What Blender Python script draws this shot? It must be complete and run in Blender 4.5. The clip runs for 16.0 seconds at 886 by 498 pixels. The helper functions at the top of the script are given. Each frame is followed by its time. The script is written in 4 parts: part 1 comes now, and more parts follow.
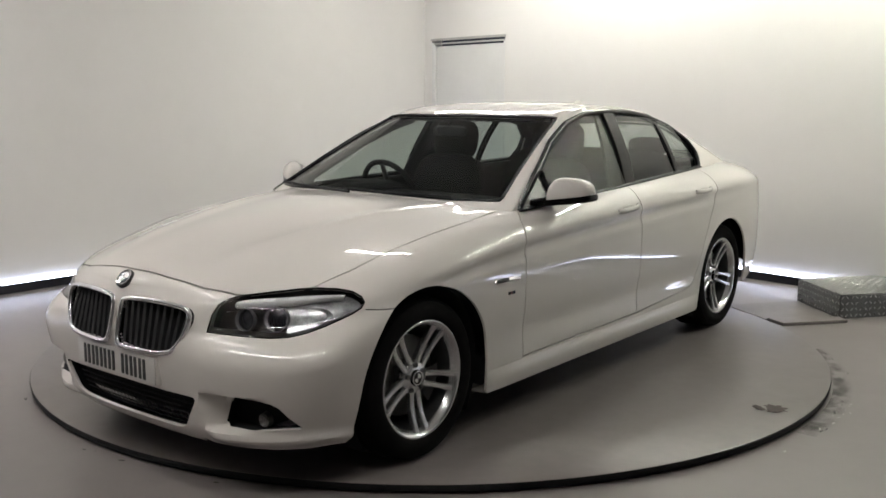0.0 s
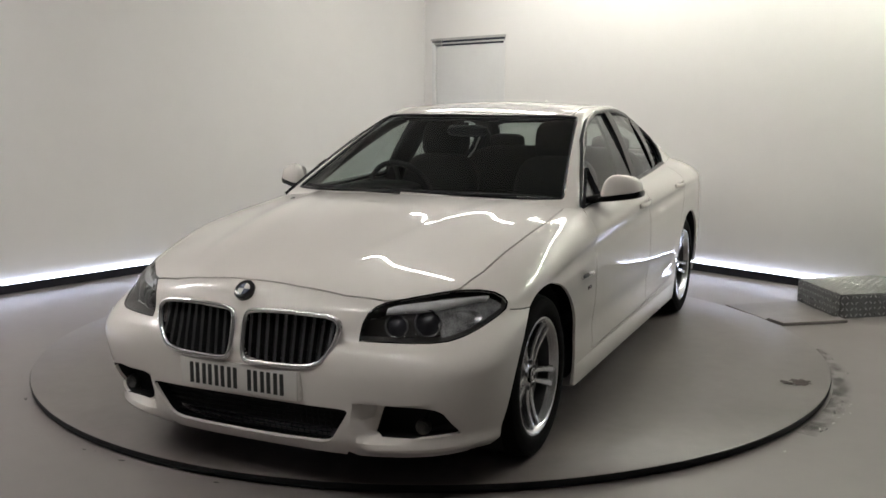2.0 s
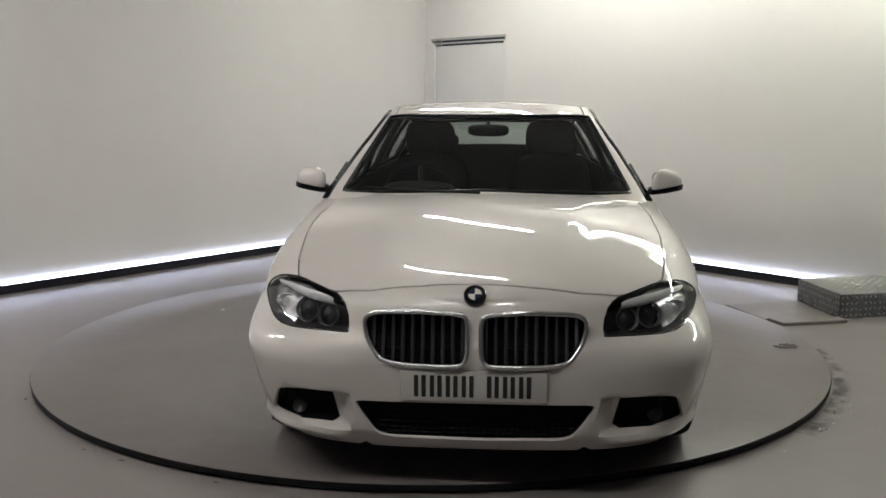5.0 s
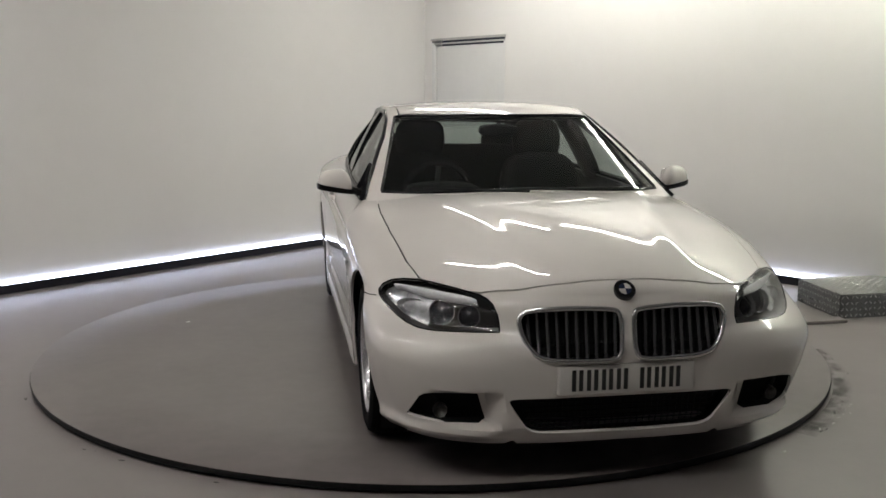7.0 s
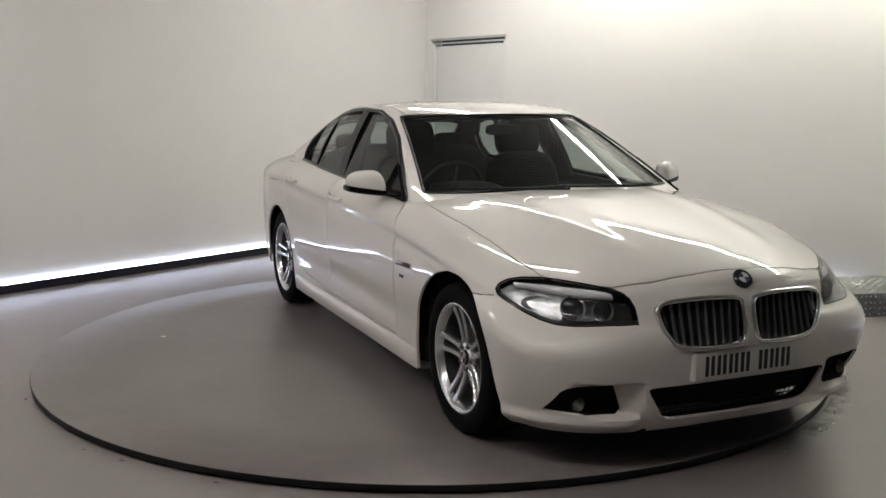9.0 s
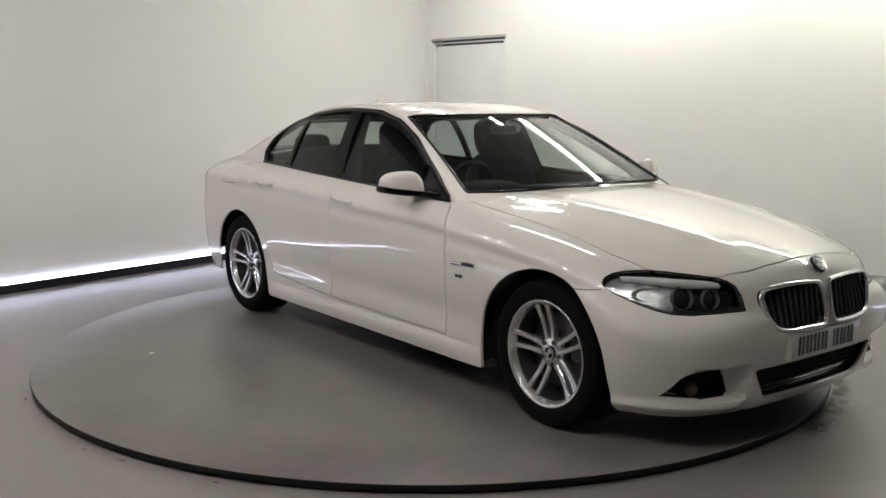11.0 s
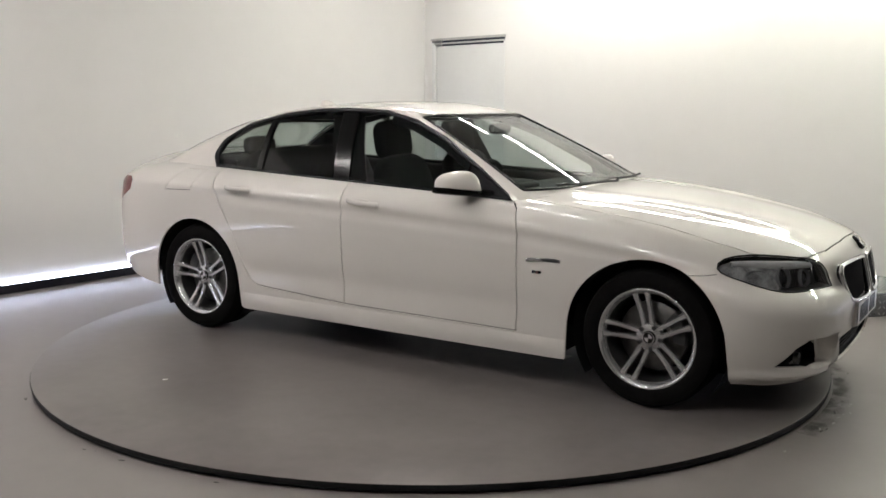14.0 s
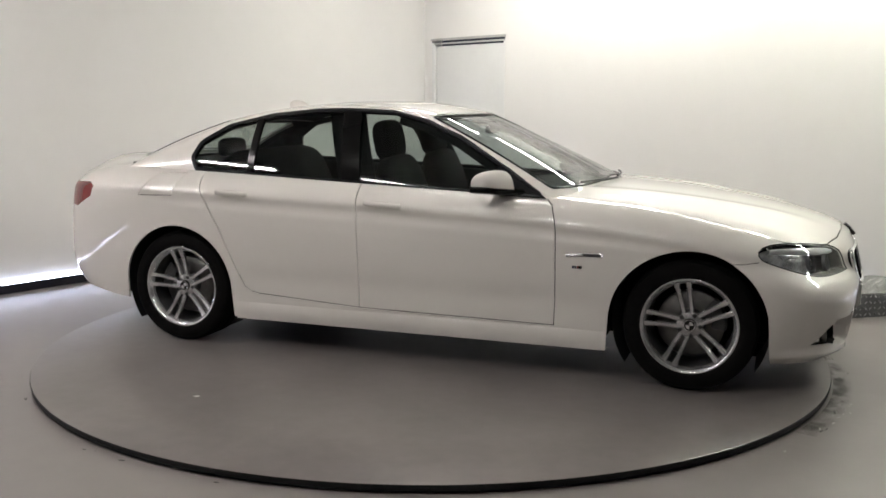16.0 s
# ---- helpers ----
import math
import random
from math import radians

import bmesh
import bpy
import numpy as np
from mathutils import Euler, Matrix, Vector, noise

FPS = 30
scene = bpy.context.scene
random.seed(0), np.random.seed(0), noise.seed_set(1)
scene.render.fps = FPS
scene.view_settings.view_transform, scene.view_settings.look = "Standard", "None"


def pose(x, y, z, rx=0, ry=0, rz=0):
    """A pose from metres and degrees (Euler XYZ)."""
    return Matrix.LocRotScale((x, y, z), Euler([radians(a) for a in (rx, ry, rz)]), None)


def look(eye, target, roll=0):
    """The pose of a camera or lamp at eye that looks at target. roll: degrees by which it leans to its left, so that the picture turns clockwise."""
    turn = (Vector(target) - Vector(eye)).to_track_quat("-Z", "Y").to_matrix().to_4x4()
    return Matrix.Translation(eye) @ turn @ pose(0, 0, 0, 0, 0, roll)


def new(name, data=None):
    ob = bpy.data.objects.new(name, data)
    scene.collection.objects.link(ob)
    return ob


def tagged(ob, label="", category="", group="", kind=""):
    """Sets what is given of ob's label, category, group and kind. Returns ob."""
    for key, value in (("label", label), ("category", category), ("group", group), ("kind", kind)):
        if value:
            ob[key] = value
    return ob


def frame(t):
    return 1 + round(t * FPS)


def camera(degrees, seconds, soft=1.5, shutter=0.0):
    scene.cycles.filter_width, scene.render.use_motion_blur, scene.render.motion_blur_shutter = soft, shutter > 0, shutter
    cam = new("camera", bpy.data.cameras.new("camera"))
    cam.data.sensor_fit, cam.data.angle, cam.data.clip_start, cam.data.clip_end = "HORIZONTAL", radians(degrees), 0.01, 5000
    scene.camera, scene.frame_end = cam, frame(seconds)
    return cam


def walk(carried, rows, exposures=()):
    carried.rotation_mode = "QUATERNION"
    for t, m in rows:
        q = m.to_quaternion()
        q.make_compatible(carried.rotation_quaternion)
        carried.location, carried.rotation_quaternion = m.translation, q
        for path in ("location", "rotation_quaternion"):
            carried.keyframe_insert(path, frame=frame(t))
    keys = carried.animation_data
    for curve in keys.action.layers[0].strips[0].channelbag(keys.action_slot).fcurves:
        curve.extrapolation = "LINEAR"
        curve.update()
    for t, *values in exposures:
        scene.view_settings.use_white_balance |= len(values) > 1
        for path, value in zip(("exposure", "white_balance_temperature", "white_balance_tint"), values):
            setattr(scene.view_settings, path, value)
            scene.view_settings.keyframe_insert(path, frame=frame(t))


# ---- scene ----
TURN = (0.0607, -0.8144, -1.2564, 55.1763, 286.4114)
CAR_OFF = (0.072, 0.325)


def heading(t):
    """The turntable's angle at t seconds, in degrees."""
    s, a = (t - 8) / 8, 0.0
    for c in TURN:
        a = a * s + c
    return a


cam = camera(49.81, 16.0, soft=1.6)
EYE = Vector((0, -5.681, 1.440))
AIM = EYE + Vector((math.sin(radians(0.532)) * math.cos(radians(8.839)), math.cos(radians(0.532)) * math.cos(radians(8.839)), -math.sin(radians(8.839))))
walk(cam, [(0.0, look(EYE, AIM, 0.118)), (16.0, look(EYE, AIM, 0.118))],
     exposures=[(0.0, 0.22), (2.0, 0.08), (4.0, -0.05), (8.0, 0.0), (9.0, 0.1), (11.5, 0.29), (16.0, 0.46)])

# ---- light: a closed room, lit by ceiling tubes and base strips ----
world = bpy.data.worlds.new("world")
world.use_nodes = True
world.node_tree.nodes["Background"].inputs[0].default_value = (0.8, 0.85, 1, 1)
world.node_tree.nodes["Background"].inputs[1].default_value = 0.05
scene.world = world
TUBE_POWER, STRIP_POWER = 72.0, 15.0


# ---- materials ----
def mat(name, color, rough=0.5, metal=0.0, coat=0.0, vary=0.0, scale=6.0, bump=0.0, bump_scale=60.0, rough_vary=0.0,
        emit=0.0, spec=0.5):
    m = bpy.data.materials.new(name)
    m.use_nodes = True
    nt = m.node_tree
    b = nt.nodes["Principled BSDF"]
    b.inputs["Base Color"].default_value = (*color, 1)
    b.inputs["Roughness"].default_value = rough
    b.inputs["Metallic"].default_value = metal
    b.inputs["Coat Weight"].default_value = coat
    b.inputs["Coat Roughness"].default_value = 0.03
    b.inputs["Specular IOR Level"].default_value = spec
    if emit:
        b.inputs["Emission Color"].default_value = (*color, 1)
        b.inputs["Emission Strength"].default_value = emit
    if vary or bump or rough_vary:
        tc = nt.nodes.new("ShaderNodeTexCoord")

        def tex(s, detail):
            n = nt.nodes.new("ShaderNodeTexNoise")
            n.inputs["Scale"].default_value, n.inputs["Detail"].default_value = s, detail
            nt.links.new(tc.outputs["Object"], n.inputs["Vector"])
            return n
        if vary:
            big, fine = tex(scale, 5), tex(scale * 9, 4)
            add = nt.nodes.new("ShaderNodeMath")
            add.operation = "MULTIPLY_ADD"
            nt.links.new(fine.outputs["Fac"], add.inputs[0])
            add.inputs[1].default_value = 0.4
            nt.links.new(big.outputs["Fac"], add.inputs[2])
            ramp = nt.nodes.new("ShaderNodeMapRange")
            ramp.inputs["From Min"].default_value, ramp.inputs["From Max"].default_value = 0.45, 0.95
            ramp.inputs["To Min"].default_value, ramp.inputs["To Max"].default_value = 1 - vary, 1 + vary
            nt.links.new(add.outputs[0], ramp.inputs["Value"])
            mul = nt.nodes.new("ShaderNodeMix")
            mul.data_type, mul.blend_type = "RGBA", "MULTIPLY"
            mul.inputs["Factor"].default_value = 1
            mul.inputs["A"].default_value = (*color, 1)
            nt.links.new(ramp.outputs[0], mul.inputs["B"])
            nt.links.new(mul.outputs["Result"], b.inputs["Base Color"])
        if rough_vary:
            n = tex(scale * 2.3, 6)
            r = nt.nodes.new("ShaderNodeMapRange")
            r.inputs["From Min"].default_value, r.inputs["From Max"].default_value = 0.3, 0.7
            r.inputs["To Min"].default_value, r.inputs["To Max"].default_value = max(0.02, rough - rough_vary), rough + rough_vary
            nt.links.new(n.outputs["Fac"], r.inputs["Value"])
            nt.links.new(r.outputs[0], b.inputs["Roughness"])
        if bump:
            n = tex(bump_scale, 3)
            bp = nt.nodes.new("ShaderNodeBump")
            bp.inputs["Strength"].default_value, bp.inputs["Distance"].default_value = bump, 0.01
            nt.links.new(n.outputs["Fac"], bp.inputs["Height"])
            nt.links.new(bp.outputs[0], b.inputs["Normal"])
    return m


def glass_mat(name, tint, rough=0.0):
    m = bpy.data.materials.new(name)
    m.use_nodes = True
    nt = m.node_tree
    nt.nodes.remove(nt.nodes["Principled BSDF"])
    out = nt.nodes["Material Output"]
    tr, gl, fr, mx, pw = (nt.nodes.new("ShaderNode" + n) for n in ("BsdfTransparent", "BsdfGlossy", "LayerWeight", "MixShader", "Math"))
    tr.inputs[0].default_value = (*tint, 1)
    gl.inputs["Roughness"].default_value = rough
    fr.inputs["Blend"].default_value = 0.5
    pw.operation = "POWER"
    pw.inputs[1].default_value = 4.5
    ma = nt.nodes.new("ShaderNodeMath")
    ma.operation = "MULTIPLY_ADD"
    ma.inputs[1].default_value, ma.inputs[2].default_value = 0.75, 0.04
    nt.links.new(fr.outputs["Facing"], pw.inputs[0])
    nt.links.new(pw.outputs[0], ma.inputs[0])
    nt.links.new(ma.outputs[0], mx.inputs[0])
    nt.links.new(tr.outputs[0], mx.inputs[1])
    nt.links.new(gl.outputs[0], mx.inputs[2])
    nt.links.new(mx.outputs[0], out.inputs[0])
    return m


def grime_mat(name, color):
    """Patchy see-through dirt, thickest at the turntable's edge."""
    m = bpy.data.materials.new(name)
    m.use_nodes = True
    nt = m.node_tree
    b, out = nt.nodes["Principled BSDF"], nt.nodes["Material Output"]
    b.inputs["Base Color"].default_value = (*color, 1)
    b.inputs["Roughness"].default_value = 0.6
    tc, ln, rg, no, mu, tr, mx = (nt.nodes.new("ShaderNode" + n) for n in ("TexCoord", "VectorMath", "MapRange", "TexNoise", "Math", "BsdfTransparent", "MixShader"))
    ln.operation, mu.operation = "LENGTH", "MULTIPLY"
    rg.inputs["From Min"].default_value, rg.inputs["From Max"].default_value = 2.29, 2.375
    rg.inputs["To Min"].default_value, rg.inputs["To Max"].default_value = 1.0, 0.0
    rg.interpolation_type = "SMOOTHERSTEP"
    no.inputs["Scale"].default_value, no.inputs["Detail"].default_value = 8.0, 9
    sh = nt.nodes.new("ShaderNodeMapRange")
    sh.inputs["From Min"].default_value, sh.inputs["From Max"].default_value = 0.38, 0.72
    nt.links.new(tc.outputs["Object"], ln.inputs[0])
    nt.links.new(ln.outputs["Value"], rg.inputs["Value"])
    nt.links.new(tc.outputs["Object"], no.inputs["Vector"])
    nt.links.new(no.outputs["Fac"], sh.inputs["Value"])
    nt.links.new(rg.outputs[0], mu.inputs[0])
    nt.links.new(sh.outputs[0], mu.inputs[1])
    nt.links.new(mu.outputs[0], mx.inputs[0])
    nt.links.new(tr.outputs[0], mx.inputs[1])
    nt.links.new(b.outputs[0], mx.inputs[2])
    nt.links.new(mx.outputs[0], out.inputs[0])
    return m


GRIME = grime_mat("floor_grime", (0.035, 0.032, 0.030))
PAINT = mat("white_paint", (0.635, 0.602, 0.570), 0.40, coat=1.0, vary=0.015, scale=3, spec=0.25)
DARK = mat("dark_cavity", (0.012, 0.012, 0.013), 0.7, spec=0.12)
BLACK_TRIM = mat("black_trim", (0.010, 0.010, 0.012), 0.25, vary=0.1, scale=20, spec=0.3)
GLOSS_BLACK = mat("gloss_black", (0.008, 0.008, 0.009), 0.08)
PLASTIC = mat("black_plastic", (0.010, 0.010, 0.011), 0.5, vary=0.2, scale=30, bump=0.1, bump_scale=300, spec=0.12)
RUBBER = mat("tyre_rubber", (0.005, 0.0048, 0.0048), 0.8, vary=0.25, scale=12, bump=0.15, bump_scale=150, spec=0.05)
ALLOY = mat("silver_alloy", (0.60, 0.60, 0.61), 0.22, metal=0.85, coat=0.3, vary=0.04, scale=15)
# Dark small parts; on the wheel barrels it paints in the shade.
ALLOY_DARK_SHADED = mat("dark_and_shaded_alloy", (0.05, 0.05, 0.052), 0.45, metal=0.5, vary=0.1, scale=15)
STEEL = mat("brake_steel", (0.16, 0.155, 0.15), 0.35, metal=1.0, vary=0.15, scale=25)
SLAT = mat("grille_slat", (0.09, 0.09, 0.095), 0.2, metal=0.6)
CHROME = mat("chrome", (0.8, 0.8, 0.81), 0.14, metal=1.0)
GLASS = glass_mat("tinted_glass", (0.60, 0.65, 0.63))
WIND_GLASS = glass_mat("windscreen_glass", (0.68, 0.74, 0.71))
LENS = glass_mat("lamp_lens", (0.86, 0.87, 0.88))
LAMP_DARK = mat("lamp_housing", (0.030, 0.027, 0.026), 0.3, metal=0.3, vary=0.2, scale=20)
BULB_RING = mat("lamp_ring", (0.13, 0.13, 0.135), 0.25)
PROJECTOR = mat("projector_glass", (0.020, 0.020, 0.024), 0.12)
REFLECTOR_SOFT = mat("soft_reflector", (0.50, 0.50, 0.51), 0.25, metal=0.6, vary=0.75, scale=16)
BROW = mat("brow_silver", (0.72, 0.72, 0.73), 0.25, metal=0.1, vary=0.1, scale=20)
RED_LENS = mat("red_lens", (0.15, 0.007, 0.010), 0.25, coat=0.2, vary=0.15, scale=30)
MIRROR_BLACK = mat("mirror_black", (0.004, 0.004, 0.004), 0.15, spec=0.12)
FABRIC = mat("dark_seat_leather", (0.006, 0.006, 0.0065), 0.6, vary=0.15, scale=10, spec=0.05)
DASH = mat("dash_plastic", (0.009, 0.009, 0.0095), 0.6, vary=0.1, scale=12, spec=0.12)
PLATE_WHITE = mat("plate_white", (0.53, 0.515, 0.49), 0.35, vary=0.03, scale=14)
INK = mat("plate_black", (0.015, 0.015, 0.015), 0.4)
BLUE = mat("badge_blue", (0.015, 0.022, 0.05), 0.2)
RED = mat("badge_red", (0.16, 0.03, 0.03), 0.3)
WALL = mat("white_wall_paint", (0.775, 0.760, 0.742), 0.55, vary=0.02, scale=0.8, bump=0.04, bump_scale=40)
BACK_WALL = mat("dark_wall_paint", (0.10, 0.096, 0.095), 0.6, vary=0.06, scale=0.8)
CEIL = mat("ceiling_paint", (0.30, 0.295, 0.29), 0.7, vary=0.02, scale=1.5)
FLOOR = mat("grey_floor_paint", (0.205, 0.184, 0.178), 0.31, vary=0.08, scale=1.1)
DECK = mat("turntable_paint", (0.158, 0.140, 0.135), 0.30, vary=0.17, scale=1.3, spec=0.32)
STAIN = mat("floor_stain", (0.05, 0.047, 0.044), 0.5, vary=0.4, scale=18)
CHIP = mat("paint_chip", (0.75, 0.75, 0.72), 0.5, vary=0.1, scale=40)
SMUDGE = mat("oil_smudge", (0.100, 0.086, 0.082), 0.8, vary=0.25, scale=14, spec=0.08)
WORN = mat("worn_paint", (0.42, 0.40, 0.38), 0.5, vary=0.2, scale=40)
DOOR_PAINT = mat("door_paint", (0.70, 0.70, 0.695), 0.45, vary=0.03, scale=2, bump=0.03, bump_scale=50)
DOOR_TRIM = mat("door_trim", (0.42, 0.41, 0.40), 0.5, vary=0.08, scale=10)
SKIRT = mat("black_skirting", (0.008, 0.008, 0.014), 0.35, vary=0.1, scale=10)
CHECKER = mat("chequer_plate", (0.36, 0.36, 0.35), 0.32, metal=0.85, vary=0.18, scale=8, rough_vary=0.1)
CHECKER_DARK = mat("chequer_base", (0.14, 0.14, 0.136), 0.45, metal=0.8, vary=0.2, scale=9)
BOARD = mat("ramp_board", (0.175, 0.158, 0.150), 0.33, vary=0.15, scale=5)
LED = mat("led_strip", (0.72, 0.78, 1.0), 0.5, emit=STRIP_POWER)
TUBE_FRONT = mat("tube_glow", (1.0, 0.97, 0.92), 0.5, emit=TUBE_POWER * 0.9)
TUBE_WARM = mat("warm_tube_glow", (0.975, 1.0, 0.87), 0.5, emit=TUBE_POWER * 1.5)
TUBE_CORNER = mat("corner_tube_glow", (1.0, 0.98, 0.90), 0.5, emit=TUBE_POWER * 0.85)
TUBE_DIM = mat("dim_tube_glow", (1.0, 0.99, 0.89), 0.5, emit=TUBE_POWER * 0.38)
TUBE_PINK = mat("pinkish_tube_glow", (1.0, 0.95, 0.93), 0.5, emit=TUBE_POWER * 1.9)
TUBE_SOFT = mat("soft_tube_glow", (1.0, 0.97, 0.92), 0.5, emit=TUBE_POWER * 0.5)
FITTING = mat("lamp_fitting", (0.75, 0.75, 0.74), 0.4)


# ---- mesh helpers ----
def part(name, bm, material, parent=None, label="", smooth=None):
    """Links a bmesh as one mesh object; smooth: the angle past which an edge stays sharp."""
    if smooth is not None:
        for f in bm.faces:
            f.smooth = True
        for e in bm.edges:
            e.smooth = len(e.link_faces) == 2 and e.calc_face_angle(0) < radians(smooth)
    me = bpy.data.meshes.new(name)
    bm.to_mesh(me)
    bm.free()
    me.materials.append(material)
    ob = new(name, me)
    if parent is not None:
        ob.parent = parent
    if label:
        tagged(ob, label)
    return ob


def box(bm, cx, cy, cz, sx, sy, sz, m=None, bevel=0.0):
    r = bmesh.ops.create_cube(bm, size=1, matrix=Matrix.Translation((cx, cy, cz)) @ Matrix.Diagonal((sx, sy, sz, 1)))
    if bevel:
        es = list({e for v in r["verts"] for e in v.link_edges})
        b = bmesh.ops.bevel(bm, geom=es, offset=bevel, segments=2, affect="EDGES", profile=0.5)
        vs = list({v for f in b["faces"] for v in f.verts} | {v for v in r["verts"] if v.is_valid})
    else:
        vs = r["verts"]
    if m is not None:
        bmesh.ops.transform(bm, matrix=m, verts=vs)
    return vs


def boxed(name, c, s, material, parent=None, label="", bevel=0.004, m=None):
    bm = bmesh.new()
    box(bm, *c, *s, m, bevel)
    return part(name, bm, material, parent, label, 40)


def lathe(bm, profile, n=48, m=None, close=False):
    """Turns (radius, height) pairs about the local z axis."""
    rings = []
    for k in range(n):
        a = 2 * math.pi * k / n
        rings.append([bm.verts.new((r * math.cos(a), r * math.sin(a), h)) for r, h in profile])
    cnt = len(profile)
    for k in range(n):
        p, q = rings[k], rings[(k + 1) % n]
        for j in range(cnt if close else cnt - 1):
            j2 = (j + 1) % cnt
            bm.faces.new((p[j], q[j], q[j2], p[j2]))
    vs = [v for r in rings for v in r]
    if m is not None:
        bmesh.ops.transform(bm, matrix=m, verts=vs)
    return vs


def sweep(bm, pts, radius, n=8, closed=False, flat=1.0):
    """A round bar along a chain of points."""
    pts = [Vector(p) for p in pts]
    rings = []
    cnt = len(pts)
    for i, p in enumerate(pts):
        a = pts[(i - 1) % cnt] if closed or i else p
        b = pts[(i + 1) % cnt] if closed or i < cnt - 1 else p
        d = (b - a).normalized()
        u = d.cross(Vector((0, 0, 1)))
        u = u.normalized() if u.length > 1e-4 else Vector((0, 1, 0))
        w = d.cross(u).normalized()
        rings.append([bm.verts.new(p + radius * (math.cos(2 * math.pi * k / n) * u * flat + math.sin(2 * math.pi * k / n) * w)) for k in range(n)])
    for i in range(cnt if closed else cnt - 1):
        p, q = rings[i], rings[(i + 1) % cnt]
        for k in range(n):
            bm.faces.new((p[k], p[(k + 1) % n], q[(k + 1) % n], q[k]))
    if not closed:
        bm.faces.new(rings[0][::-1])
        bm.faces.new(rings[-1])
    bmesh.ops.recalc_face_normals(bm, faces=bm.faces)


def curve(x, knots):
    """A smooth line through (x, value) knots."""
    ks = sorted(knots)
    if x <= ks[0][0]:
        return ks[0][1]
    if x >= ks[-1][0]:
        return ks[-1][1]
    sl = [(b[1] - a[1]) / (b[0] - a[0]) for a, b in zip(ks, ks[1:])]
    for i, (a, b) in enumerate(zip(ks, ks[1:])):
        if x <= b[0]:
            h = b[0] - a[0]

            def tangent(j):
                if j == 0:
                    return sl[0]
                if j == len(ks) - 1:
                    return sl[-1]
                return 0.0 if sl[j - 1] * sl[j] <= 0 else 2 * sl[j - 1] * sl[j] / (sl[j - 1] + sl[j])
            m0, m1, t = tangent(i), tangent(i + 1), (x - a[0]) / h
            return ((2 * t ** 3 - 3 * t * t + 1) * a[1] + (t ** 3 - 2 * t * t + t) * h * m0
                    + (3 * t * t - 2 * t ** 3) * b[1] + (t ** 3 - t * t) * h * m1)


def grid(bm, rows):
    vs = [[bm.verts.new(p) for p in r] for r in rows]
    fs = []
    for a, b in zip(vs, vs[1:]):
        for i in range(len(a) - 1):
            try:
                fs.append(bm.faces.new((a[i], a[i + 1], b[i + 1], b[i])))
            except ValueError:
                pass
    return fs


def cut(bm, faces, poly, u, v, inner=True):
    """Cuts a convex outline, given in the plane of the axes u and v, through the faces; returns the faces inside it."""
    u, v = Vector(u), Vector(v)
    pu, pv = [p[0] for p in poly], [p[1] for p in poly]
    area = sum(poly[i][0] * poly[(i + 1) % len(poly)][1] - poly[(i + 1) % len(poly)][0] * poly[i][1] for i in range(len(poly)))
    if area < 0:
        poly = poly[::-1]
    inside = []
    for f in faces:
        a, b = [w.co.dot(u) for w in f.verts], [w.co.dot(v) for w in f.verts]
        if max(a) > min(pu) and min(a) < max(pu) and max(b) > min(pv) and min(b) < max(pv):
            inside.append(f)
    for i, p in enumerate(poly):
        q = poly[(i + 1) % len(poly)]
        d = (q[0] - p[0], q[1] - p[1])
        if math.hypot(*d) < 1e-6 or not inside:
            continue
        no = (u * -d[1] + v * d[0]).normalized()
        co = u * p[0] + v * p[1]
        geom = list(inside) + list({e for f in inside for e in f.edges}) + list({w for f in inside for w in f.verts})
        r = bmesh.ops.bisect_plane(bm, geom=geom, plane_co=co, plane_no=no, dist=1e-6)
        fs = {g for g in r["geom"] if isinstance(g, bmesh.types.BMFace) and g.is_valid}
        inside = [f for f in fs if (f.calc_center_median() - co).dot(no) > 0]
    return inside


def groove(bm, pick, line, width, u, v):
    """Opens a narrow gap along a chain of points."""
    for a, b in zip(line, line[1:]):
        a, b = Vector(a), Vector(b)
        d = (b - a).normalized()
        n = Vector((-d.y, d.x)) * width / 2
        e = d * width * 0.45
        fs = cut(bm, [f for f in bm.faces if pick(f)], [tuple(a - e + n), tuple(a - e - n), tuple(b + e - n), tuple(b + e + n)], u, v)
        bmesh.ops.delete(bm, geom=fs, context="FACES")


def lift(bm, faces):
    """Takes faces out of a mesh into a mesh of their own."""
    out, seen = bmesh.new(), {}
    for f in faces:
        for w in f.verts:
            if w not in seen:
                seen[w] = out.verts.new(w.co)
        out.faces.new([seen[w] for w in f.verts])
    out.normal_update()
    bmesh.ops.delete(bm, geom=faces, context="FACES")
    return out


def both_sides(bm):
    """Adds the mirror image in y and joins the middle."""
    g = bmesh.ops.duplicate(bm, geom=bm.verts[:] + bm.edges[:] + bm.faces[:])["geom"]
    for w in g:
        if isinstance(w, bmesh.types.BMVert):
            w.co.y = -w.co.y
    bmesh.ops.reverse_faces(bm, faces=[f for f in g if isinstance(f, bmesh.types.BMFace)])
    bmesh.ops.remove_doubles(bm, verts=[w for w in bm.verts if abs(w.co.y) < 2e-3], dist=1.2e-3)
    return bm


def mirrored(bm):
    out = bm.copy()
    for w in out.verts:
        w.co.y = -w.co.y
    bmesh.ops.reverse_faces(out, faces=out.faces[:])
    return out


